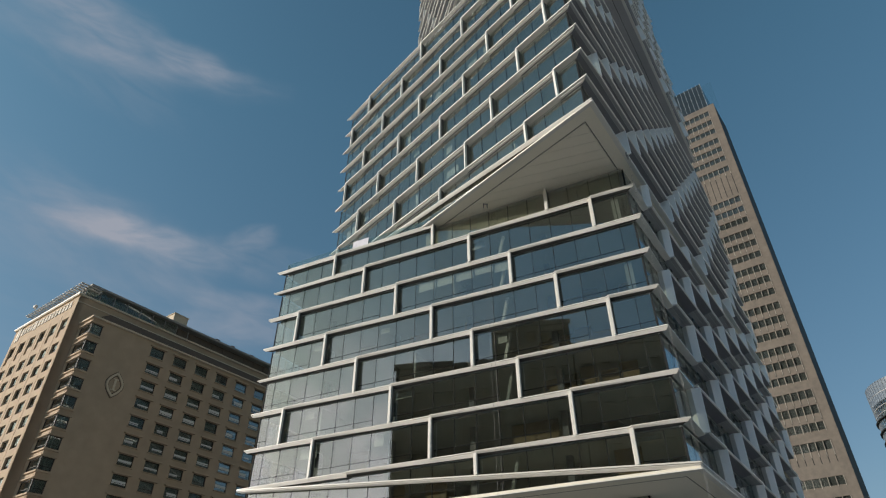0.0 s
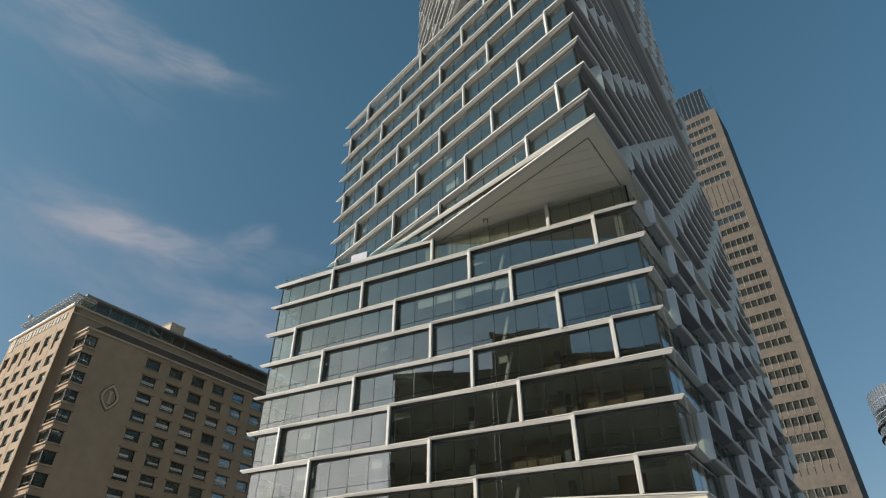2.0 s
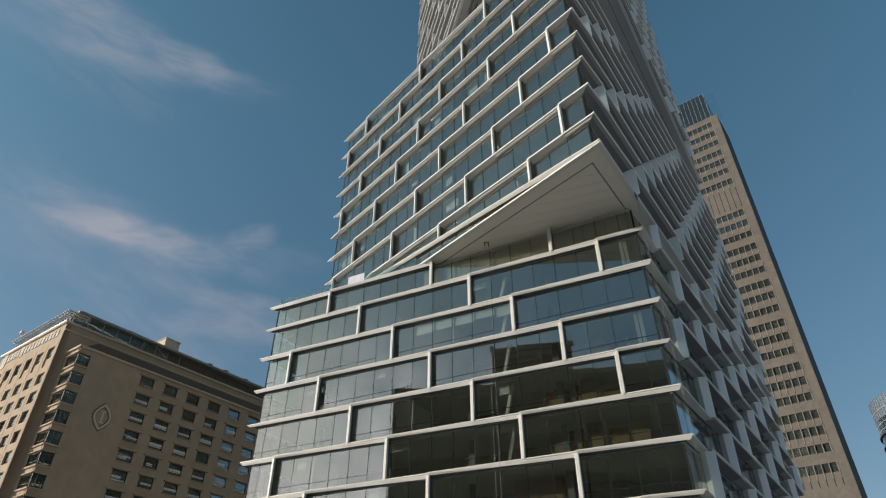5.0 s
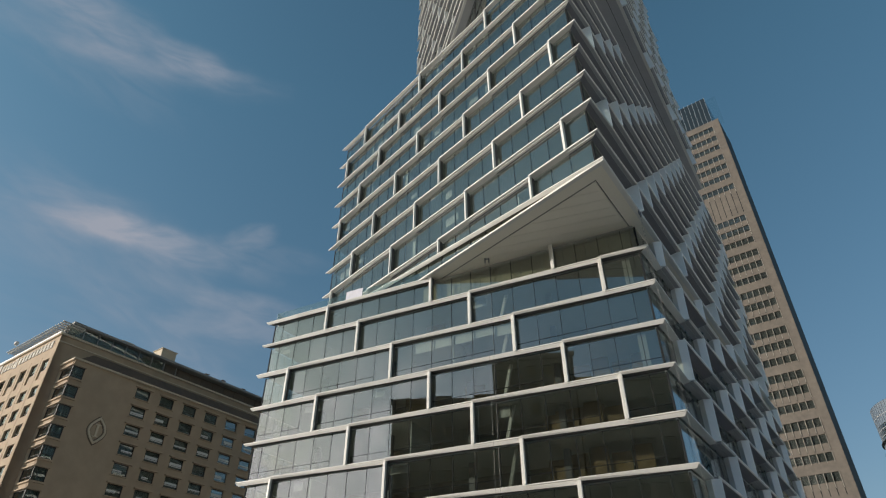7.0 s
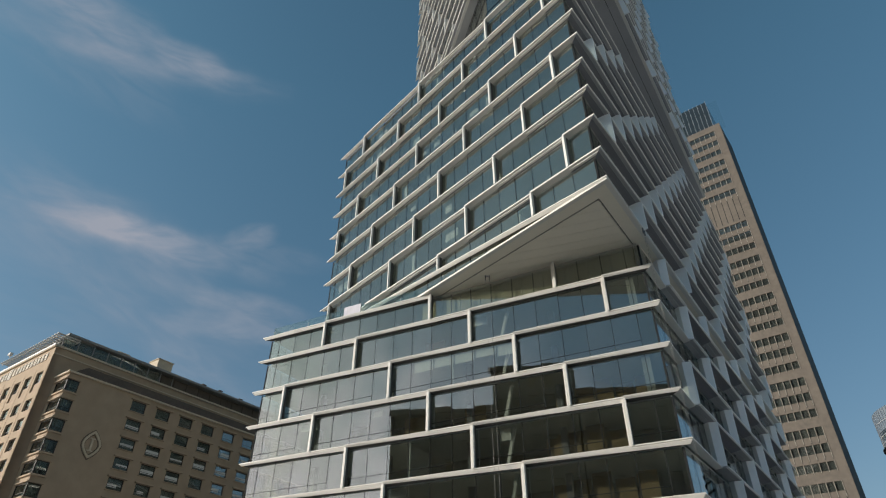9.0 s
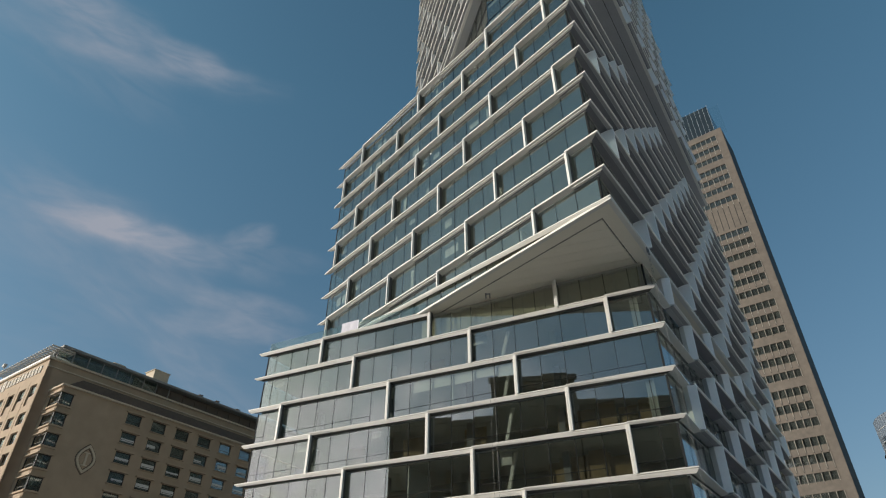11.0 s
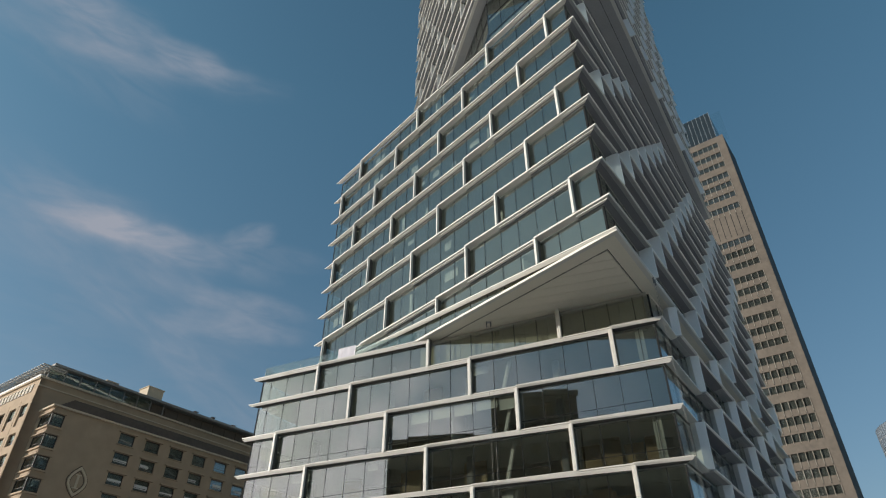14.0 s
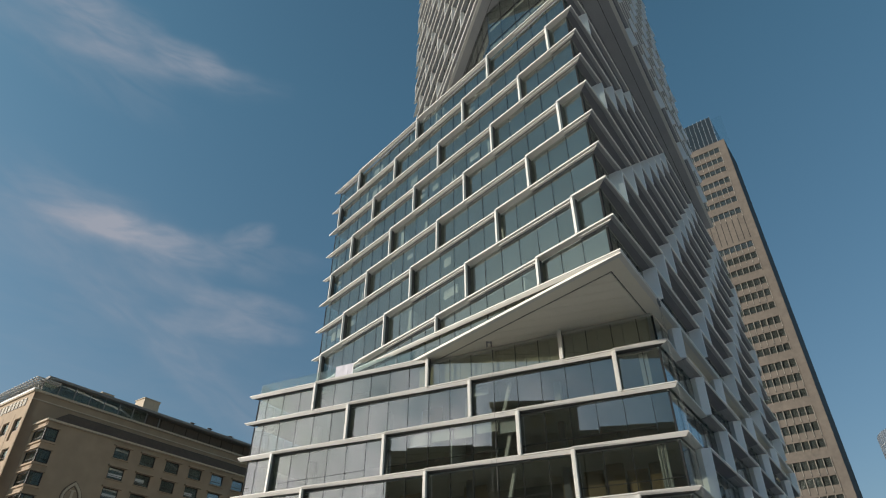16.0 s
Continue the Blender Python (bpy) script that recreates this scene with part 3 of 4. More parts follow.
# soffits: flat panelled undersides of the overhanging volumes
def soffit(name, poly, z, label, joints=False, mat=SOFFIT):
    s = bmesh.new()
    prism(s, inset(poly, 0.12), z - 0.02, z + 0.25)
    ob = under(part(name, s, mat, None, label), tower)
    # long narrow panels with open joints, laid along the long side
    ins = inset(poly, 1.62)
    nrm = heading(70)
    for k in range(-6, 40) if joints else ():
        lo = nrm.dot(poly[1]) + k * 1.25
        strip = clip(clip(ins, nrm, lo + 0.016), -nrm, -(lo + 1.25 - 0.016))
        if len(strip) > 2:
            bm = bmesh.new()
            prism(bm, strip, z - 0.052, z - 0.03)
            under(part("panel", bm, mat), ob)
    if joints:
        back = bmesh.new()
        prism(back, inset(poly, 1.6), z - 0.027, z - 0.0205)
        under(part("joint_backing", back, SPANDREL), ob)
    rim = bmesh.new()
    ins = inset(poly, 0.4)
    for i in (0, 1):
        prism(rim, [poly[i], poly[i + 1], ins[i + 1], ins[i]], z - 0.05, z + 0.03)
    under(part("soffit_rim", rim, WHITE), tower)
    gro = bmesh.new()
    a, b = inset(poly, 1.5), inset(poly, 1.56)
    for i in (0, 1):
        prism(gro, [a[i], a[i + 1], b[i + 1], b[i]], z - 0.03, z)
    under(part("shadow_joint", gro, DARK), tower)
soffit("soffit", B_POLY, E0 + 41.75, "pale panelled underside of the middle volume", True)
soffit("soffit", C_POLY, E0 + 86.6, "underside of the upper volume, its shade put into a grey colour", mat=SOFFIT_SHADED)
soffit("soffit", A_POLY, E0 + 12.6, "pale panelled underside of the lower volume")

# glazed storeys between the middle and upper volumes, and the lobby below
def plain_storeys(poly, d, z0, z1, n, parent, name, label):
    body = thing_part(name, label, poly, z0, z1)
    p = inset(poly, d)
    h = (z1 - z0) / n
    for k in range(n):
        for i in (0, 1, 2):
            u, l = way(p[i], p[(i + 1) % 5])
            glaze(p[i], u, l, z0 + k * h + 0.08, z0 + (k + 1) * h - 0.04, body, False)
        slab(inset(poly, d + 0.2), z0 + (k + 1) * h, body)
        bm = bmesh.new()
        for i in (0, 1, 2):
            q = inset(poly, d - 0.02)
            q2 = inset(poly, d + 0.15)
            prism(bm, [q[i], q[i + 1], q2[i + 1], q2[i]], z0 + k * h - 0.04, z0 + k * h + 0.08)
        under(part("spandrel", bm, DARK), body)
LINK = [Vector((1.6, 57.0)), Vector((4.6, 45.5)), Vector((12.92, 35.7)), R_END, Vector((20, 84))]
plain_storeys(LINK, 1.2, E0 + 76.2, E0 + 86.6, 3, tower, "link_storeys", "recessed glass storeys under the upper volume")
plain_storeys(A_POLY, 5.5, 0.0, E0 + 12.6, 4, tower, "lobby", "glass lobby storeys")

# ---- the roof terrace ----
def terrace():
    inner = inset(A_POLY, 0.75)
    u, l = way(inner[0], inner[1])
    z = E0 + 41.8
    bm = bmesh.new()
    prism(bm, inset(A_POLY, 0.9), z - 0.3, z - 0.05)
    under(part("roof", bm, TERRACE, None, "roof terrace with unseen paving made pale to bounce light"), tower)
    bal = thing("glass_balustrade", (inner[0].x, inner[0].y, z), "frameless glass balustrade along the edge of the roof terrace", "balustrade")
    pane = boxmesh("pane", CLEAR, 0.03, 2.37, 0, 0.03, 0.02, 1.38)
    shoe = bmesh.new()
    block(shoe, inner[0], u, 0, 21.0, -0.05, 0.08, z, z + 0.09)
    under(part("shoe", shoe, STEEL), bal)
    post = boxmesh("post", STEEL, -0.025, 0.025, 0.035, 0.09, 0.0, 0.95)
    for i in range(9):
        place("pane", pane, inner[0], u, i * 2.4, 0, z, bal)
        place("post", post, inner[0], u, i * 2.4, 0, z, bal)
    ub, lb = way(inner[4], inner[0])
    for i in range(8):
        place("pane", pane, inner[4], ub, lb - (i + 1) * 2.4, 0, z, bal)
    # a pale sheet tied to the balustrade
    sheet = bmesh.new()
    n = 12
    vs = []
    for j in range(4):
        for i in range(n + 1):
            x = 9.75 + 2.15 * i / n
            w = 0.015 * math.sin(i * 1.3) + 0.015 * math.sin(i * 2.9 + j)
            p = inner[0] + u * x + Vector((-u.y, u.x)) * (-0.12 + w)
            vs.append(sheet.verts.new((p.x, p.y, z + 0.12 + 0.47 * j)))
    for j in range(3):
        for i in range(n):
            a = j * (n + 1) + i
            sheet.faces.new((vs[a], vs[a + 1], vs[a + n + 2], vs[a + n + 1]))
    ob = part("sheet", sheet, SHEET)
    mod = ob.modifiers.new("thickness", "SOLIDIFY"); mod.thickness = 0.01
    tagged(ob, "pale creased sheet hung on the terrace balustrade", "sheet")
SHEET = material("pale_sheet", (0.72, 0.70, 0.76), rough=0.9, spread=0.12, grain=2.5, bump=0.3)

def cables():
    """Thin access ropes that hang in pairs under the soffit, in front of the glass."""
    for x, y in ((4.24, 49.6), (4.62, 49.6), (17.38, 42.05), (17.62, 42.4)):
        bm = bmesh.new()
        prism(bm, [(x + 0.007 * math.cos(a), y + 0.007 * math.sin(a)) for a in (0, 1.57, 3.14, 4.71)], E0 + 2.0, E0 + 41.7)
        block(bm, (x, y), Vector((1, 0)), -0.05, 0.05, -0.05, 0.05, E0 + 41.2, E0 + 41.73)
        tagged(part("rope", bm, SPANDREL), "thin grey access rope hanging from the soffit", "rope", "access ropes")
    bm = bmesh.new()
    block(bm, (4.43, 49.6), Vector((1, 0)), -0.25, 0.25, -0.04, 0.04, E0 + 41.55, E0 + 41.74)
    tagged(part("rope_hook", bm, STEEL), "small steel rope bracket under the soffit", "bracket")
cables()

# ---- ground and streets ----
g = bmesh.new()
prism(g, [(-2500, -2500), (2500, -2500), (2500, 2500), (-2500, 2500)], -1.0, 0.0)
ground = tagged(part("ground", g, PAVING), "grey stone-paved street ground", "ground", kind="structure")

def wall_mesh(o, u, length, z0, z1, holes, thick):
    """A wall of real thickness with rectangular openings (x0, x1, z0, z1) along the way u from o; inwards is to the left of u."""
    xs = sorted({0.0, length, *(h[0] for h in holes), *(h[1] for h in holes)})
    zs = sorted({z0, z1, *(h[2] for h in holes), *(h[3] for h in holes)})
    bm = bmesh.new()
    n = Vector((-u.y, u.x))
    o = Vector(o[:2])
    cache = {}
    def v(i, j, d):
        k = (i, j, d)
        if k not in cache:
            p = o + u * xs[i] + n * d
            cache[k] = bm.verts.new((p.x, p.y, zs[j]))
        return cache[k]
    solid = {}
    for i in range(len(xs) - 1):
        for j in range(len(zs) - 1):
            cx, cz = (xs[i] + xs[i + 1]) / 2, (zs[j] + zs[j + 1]) / 2
            solid[i, j] = not any(h[0] < cx < h[1] and h[2] < cz < h[3] for h in holes)
    for (i, j), s in solid.items():
        if not s: continue
        for d in (0.0, thick):
            bm.faces.new((v(i, j, d), v(i + 1, j, d), v(i + 1, j + 1, d), v(i, j + 1, d)))
        for (di, dj), (a, b) in {(-1, 0): ((i, j), (i, j + 1)), (1, 0): ((i + 1, j), (i + 1, j + 1)), (0, -1): ((i, j), (i + 1, j)), (0, 1): ((i, j + 1), (i + 1, j + 1))}.items():
            if not solid.get((i + di, j + dj), False):
                bm.faces.new((v(*a, 0.0), v(*b, 0.0), v(*b, thick), v(*a, thick)))
    return bm

def window_parts(wid, hei, split=True, behind=None):
    """Shared meshes of one window: a frame of four bars and a rail, a pane, a sill and a half-drawn blind."""
    bm = bmesh.new()
    u = Vector((1, 0))
    f = 0.12
    block(bm, (0, 0), u, 0, f, 0, 0.12, 0, hei); block(bm, (0, 0), u, wid - f, wid, 0, 0.12, 0, hei)
    block(bm, (0, 0), u, f, wid - f, 0, 0.12, 0, f); block(bm, (0, 0), u, f, wid - f, 0, 0.12, hei - f, hei)
    if split: block(bm, (0, 0), u, f, wid - f, 0.02, 0.1, hei * 0.30, hei * 0.30 + 0.05)
    me = bpy.data.meshes.new("window_frame")
    bmesh.ops.recalc_face_normals(bm, faces=bm.faces)
    bm.to_mesh(me); bm.free(); me.materials.append(BRONZE)
    pane = boxmesh("pane", HPANE, f, wid - f, 0.05, 0.07, f, hei - f)
    back = boxmesh("room_back", behind or CURTAIN, -0.02, wid + 0.02, 0.33, 0.36, -0.02, hei + 0.02)
    return me, pane, back

terrace()

# ---- the hotel ----
def hotel():
    Z = EYE
    c = Vector((-56.0, 81.2))
    uf, ul = heading(54), heading(144)
    nf = Vector((-uf.y, uf.x))
    ob = thing("hotel_building", (c.x, c.y, 0), "broad sandstone-coloured hotel block with rows of small windows", "hotel")
    LF, LS, OUT = 62.0, 20.6, 4.2
    far = c + ul * LS
    rows = [44.5 - 2.79 * i for i in range(19)]
    # side wall in the sun, with deep-set windows between piers
    holes = []
    for j, z in enumerate(rows):
        for k in range(6):
            x = LS - 0.75 - 3.36 * k - 2.2
            if 0 < x < LS - 2: holes.append((x, x + 2.2, Z + z - 1.75 + 0.6, Z + z + (0.55 if j else 1.9)))
    bm = wall_mesh(far, -ul, LS, 0, Z + 50.0, holes, 0.9)
    under(part("wall", bm, HOTEL, None, "sunlit sandstone-coloured wall with deep windows"), ob)
    pier = boxmesh("pier", HOTEL, -0.72, 0.0, -0.03, -0.002, 0, Z + 47.3)
    for k in range(7):
        place("pier", pier, far, -ul, min(LS - 0.02, max(0.75, LS - 0.9 - 3.36 * k + 0.73)), 0, 0, ob)
    DEEP = 0.26
    W1 = window_parts(2.2, 1.7, behind=BLIND)
    apron = boxmesh("apron", HOTEL, 0.0, 2.2, -0.06, 0.1, 0.0, 1.34)
    for (x0, x1, z0, z1) in holes:
        if z1 - z0 > 2:
            put("apron", apron, place_at(far, -ul, x0, DEEP, z0), math.atan2(-ul.y, -ul.x), ob)
            z0 = z1 - 1.7
        win = place("window", W1[0], far, -ul, x0, DEEP, z0 + 0.004, ob)
        put("pane", W1[1], place_at(far, -ul, x0, DEEP, z0), math.atan2(-ul.y, -ul.x), win)
        put("room_back", W1[2], place_at(far, -ul, x0, DEEP, z0), math.atan2(-ul.y, -ul.x), win)
        if random.random() < 0.75:
            put("blind", boxmesh("blind", BLIND, 0.13, random.choice((1.1, 1.4, 2.07)), 0.085, 0.1, random.choice((0.55, 0.6, 0.9)), z1 - z0 - 0.13), place_at(far, -ul, x0, DEEP, z0), math.atan2(-ul.y, -ul.x), win)
    # upper front wall, set back
    bm = bmesh.new()
    block(bm, c, uf, 0.002, LF, 0.0, 0.8, 0, Z + 50.0)
    under(part("wall", bm, HOTEL, None, "shaded sandstone-coloured wall"), ob)
    # rest of the block behind
    bm = bmesh.new()
    prism(bm, [c + nf * 0.9 + uf * 0.9, c + uf * LF + nf * 0.9, c + uf * LF + ul * (LS - 0.5), far + uf * 0.9 - ul * 0.5], 0, Z + 49.9)
    under(part("core_wall", bm, CONCRETE), ob)
    # parapet mouldings
    bm = bmesh.new()
    block(bm, c - uf * 0.25, uf, 0, LF, -0.25, 0.0, Z + 49.85, Z + 50.15)
    block(bm, far, -ul, 0, LS + 0.24, -0.25, 0.0, Z + 49.85, Z + 50.15)
    block(bm, c, uf, 0.0, LF, -0.14, 0.0, Z + 48.75, Z + 48.92)
    under(part("cornice", bm, HOTEL_TRIM, None, "pale moulded cornice"), ob)
    bm = bmesh.new()
    block(bm, far, -ul, -0.3, LS + 0.2, -0.32, 0.3, Z + 50.02, Z + 50.3)
    under(part("coping", bm, WHITE, None, "pale metal coping"), ob)
    # roof pavilion: glass band, dark louvres, thin flat roof
    pav = bmesh.new()
    prism(pav, [c + uf * 1.0 - nf * 0.15, c + uf * LF - nf * 0.15, c + uf * LF + nf * 12, c + uf * 1.0 + nf * 12], Z + 52.15, Z + 52.5)
    under(part("roof", pav, ROOF_EDGE, None, "thin grey metal roof"), ob)
    for i in range(7):
        me = boxmesh("pane", PAVILION, 0.05, 2.2, 0, 0.03, 0, 1.85)
        place("pane", me, c, uf, 0.8 + i * 2.3, 0.45, Z + 50.2, ob)
    post = boxmesh("post", ROOF_EDGE, 0, 0.12, 0, 0.12, 0, 1.95)
    for i in range(9):
        place("post", post, c, uf, 0.7 + i * 2.3, 0.3, Z + 50.15, ob)
    lou = bmesh.new()
    for k in range(18):
        block(lou, c, uf, 17.5 + k * 2.4, 19.75 + k * 2.4, 0.95, 1.1, Z + 50.25, Z + 51.95)
    block(lou, c, uf, 17.4, LF, 1.1, 1.3, Z + 50.1, Z + 52.1)
    under(part("louvre", lou, ROOF, None, "brown rooftop cladding panels"), ob)
    bm = bmesh.new()
    block(bm, c, uf, 0.9, LF, 1.9, 2.2, Z + 50.0, Z + 52.1)
    under(part("back_wall", bm, CONCRETE), ob)
    # pergola of thin slats over the sunny side
    slat = boxmesh("slat", PERGOLA, -0.2, 0.2, -0.75, 2.6, 0, 0.1)
    for i in range(23):
        place("slat", slat, far, -ul, 3.6 + i * 0.8, 0.0, Z + 51.55, ob)
    bm = bmesh.new()
    block(bm, far, -ul, 3.2, LS + 0.4, -0.42, -0.3, Z + 51.42, Z + 51.55)
    block(bm, far, -ul, 3.2, LS + 0.4, 2.6, 2.7, Z + 51.42, Z + 51.65)
    for i in range(6):
        block(bm, far, -ul, 4 + i * 3.2, 4.1 + i * 3.2, 0.3, 0.4, Z + 50.1, Z + 51.56)
    under(part("pergola_rail", bm, PERGOLA), ob)
    # the projecting front bay with the small windows
    p0 = c + uf * 1.5 - nf * OUT
    LB = LF - 1.5
    rows2 = [44.45 - 2.79 * i for i in range(16)]
    holes, corner_holes = [], []
    for j, z in enumerate(rows2):
        for k in range(12):
            x = 9.8 + 4.12 * k
            if x + 2.3 < LB: holes.append((x, x + 2.3, Z + z - 1.6, Z + z))
        corner_holes.append((0.0, 1.7, Z + z - 1.75, Z + z - 0.05))
    bm = wall_mesh(p0, uf, LB, 0, Z + 45.4, holes + corner_holes, 0.6)
    under(part("wall", bm, HOTEL, None, "projecting sandstone-coloured front wall"), ob)
    side = [(0.9, OUT - 0.002, h[2], h[3]) for h in corner_holes]
    bm = wall_mesh(p0 + nf * OUT, -nf, OUT - 0.002, 0, Z + 45.4, side, 0.5)
    under(part("wall", bm, HOTEL), ob)
    W2 = window_parts(2.3, 1.6)
    W3 = window_parts(1.7, 1.7)
    W4 = window_parts(OUT - 0.9, 1.7)
    lip = boxmesh("hood", HOTEL, -0.3, 2.6, -0.42, 0.0, 0, 0.18)
    sill = boxmesh("sill", HOTEL, -0.15, 2.45, -0.16, 0.0, -0.12, 0.0)
    for (x0, x1, z0, z1) in holes:
        win = place("window", W2[0], p0, uf, x0, 0.10, z0 + 0.003, ob)
        at = place_at(p0, uf, x0, 0.10, z0)
        th = math.atan2(uf.y, uf.x)
        put("pane", W2[1], at, th, win); put("room_back", W2[2], at, th, win)
        put("hood", lip, place_at(p0, uf, x0, 0, z1 + 0.02), th, win); put("sill", sill, place_at(p0, uf, x0, 0, z0 - 0.01), th, win)
        if z0 < Z + 42 and random.random() < 0.85:
            put("blind", boxmesh("blind", BLIND, random.choice((0.12, 0.12, 0.5)), random.choice((2.18, 2.18, 1.5)), 0.03, 0.045, random.choice((0.36, 0.44)), random.choice((0.74, 0.84, 0.92))), at, th, win)
    eave = boxmesh("hood", HOTEL, -0.25, 1.85, -0.24, 0.2, 0, 0.14)
    eave2 = boxmesh("hood", HOTEL, 0.6, OUT + 0.22, -0.24, 0.0, 0, 0.14)
    ledge = boxmesh("sill", HOTEL, -0.2, 1.8, -0.2, 0.0, -0.26, -0.02)
    ledge2 = boxmesh("sill", HOTEL, 0.65, OUT + 0.18, -0.2, 0.0, -0.26, -0.02)
    ths = math.atan2(-nf.y, -nf.x)
    for (x0, x1, z0, z1) in corner_holes:
        win = place("corner_window", W3[0], p0, uf, x0, 0.05, z0 + 0.003, ob)
        th = math.atan2(uf.y, uf.x)
        put("pane", W3[1], place_at(p0, uf, x0, 0.05, z0), th, win)
        put("room_back", W3[2], place_at(p0, uf, x0, 0.05, z0), th, win)
        q = p0 + nf * OUT
        put("window_frame", W4[0], place_at(q, -nf, 0.9, 0.05, z0), ths, win)
        put("room_back", W4[2], place_at(q, -nf, 0.8, 0.30, z0), ths, win)
        put("pane", W4[1], place_at(q, -nf, 0.9, 0.05, z0), ths, win)
        put("hood", eave, place_at(p0, uf, 0.0, 0, z1 + 0.02), th, win)
        put("hood", eave2, place_at(q, -nf, 0.0, 0, z1 + 0.024), ths, win)
        put("sill", ledge, place_at(p0, uf, 0.0, 0, z0), th, win)
        put("sill", ledge2, place_at(q, -nf, 0.0, 0, z0 - 0.004), ths, win)
    # steep dark mansard between the bay and the upper wall
    bm = bmesh.new()
    lo = [p0 + uf * 0.3 + nf * 0.25, p0 + uf * LB + nf * 0.25, p0 + uf * LB + nf * (OUT - 0.01), p0 + uf * 0.3 + nf * (OUT - 0.01)]
    hi = [p0 + uf * 2.6 + nf * 1.1, p0 + uf * LB + nf * 1.1, p0 + uf * LB + nf * (OUT - 0.01), p0 + uf * 2.6 + nf * (OUT - 0.01)]
    a = [bm.verts.new((q.x, q.y, Z + 45.42)) for q in lo]
    b = [bm.verts.new((q.x, q.y, Z + 47.2)) for q in hi]
    bm.faces.new(a[::-1]); bm.faces.new(b)
    for i in range(4): bm.faces.new((a[i], a[(i + 1) % 4], b[(i + 1) % 4], b[i]))
    under(part("mansard_roof", bm, MANSARD, None, "steep dark mansard roof over the front bay"), ob)
    bm = bmesh.new()
    block(bm, p0 - uf * 0.3, uf, 0, LB + 0.3, -0.3, 0.0, Z + 45.25, Z + 45.5)
    block(bm, p0 + nf * OUT, -nf, 0.3, OUT + 0.3, -0.3, 0.0, Z + 45.25, Z + 45.5)
    under(part("cornice", bm, HOTEL_TRIM), ob)
    # leaf-shaped emblem with an upright bar
    ring = bmesh.new()
    def leaf(rx, rz, n=28):
        pts = []
        for i in range(n):
            a = 2 * math.pi * i / n
            x, z = math.cos(a), math.sin(a)
            x = math.copysign(1 - abs(z) ** 1.8, x)
            pts.append((x * rx, z * rz))
        return pts
    o3 = lambda x, d, z: (*(p0 + uf * (6.0 + x) + nf * d), Z + 36.7 + z)
    A, B = leaf(1.3, 1.9), leaf(1.0, 1.5)
    n = len(A)
    va = [[ring.verts.new(o3(x, d, z)) for x, z in P] for P, d in ((A, -0.2), (A, -0.004), (B, -0.2), (B, -0.004))]
    for i in range(n):
        j = (i + 1) % n
        ring.faces.new((va[0][i], va[0][j], va[2][j], va[2][i]))
        ring.faces.new((va[0][i], va[0][j], va[1][j], va[1][i]))
        ring.faces.new((va[2][i], va[2][j], va[3][j], va[3][i]))
    for x0, x1, z0, z1 in ((-0.16, 0.16, -0.75, 0.75), (-0.42, 0.42, 0.75, 0.9), (-0.42, 0.42, -0.9, -0.75)):
        block(ring, p0, uf, 6.0 + x0, 6.0 + x1, -0.1, -0.004, Z + 36.7 + z0, Z + 36.7 + z1)
    groove = bmesh.new()
    for (P, Q) in ((leaf(1.46, 2.1), leaf(1.31, 1.91)), (leaf(0.99, 1.49), leaf(0.86, 1.30))):
        v = [[groove.verts.new(o3(x, d, z)) for x, z in R] for R, d in ((P, -0.03), (P, -0.003), (Q, -0.03), (Q, -0.003))]
        for i in range(len(P)):
            j = (i + 1) % len(P)
            for a, b in ((0, 2), (0, 1), (2, 3)):
                groove.faces.new((v[a][i], v[a][j], v[b][j], v[b][i]))
    under(part("emblem_groove", groove, BROWN), ob)
    under(part("emblem", ring, HOTEL_TRIM, None, "leaf-shaped emblem in pale stone"), ob)
    # row of raised bars in place of the lettering
    rail = bmesh.new()
    block(rail, far, -ul, 1.2, 19.6, -0.03, -0.002, Z + 48.62, Z + 48.78)
    sign = under(part("sign", rail, HOTEL, None, "row of raised tan sign letters"), ob)
    x = 1.3
    for i, (w, h) in enumerate(((1.25, 1.9), *(((0.62, 0.85),) * 4), (1.05, 1.25), *(((0.66, 0.85),) * 10))):
        me = bmesh.new()
        block(me, far, -ul, x, x + w * 0.36, -0.12, -0.02, Z + 48.72 - h * 0.68, Z + 48.72 + h * 0.68)
        block(me, far, -ul, x + w * 0.56, x + w * 0.9, -0.12, -0.02, Z + 48.72 - h * 0.68, Z + 48.72 + h * 0.68)
        under(part("bar", me, LETTER), sign)
        x += w * 1.12 + 0.34
    return ob

def place_at(o, u, x, d, z):
    p = Vector(o[:2]) + u * x + Vector((-u.y, u.x)) * d
    return (p.x, p.y, z)

the_hotel = hotel()

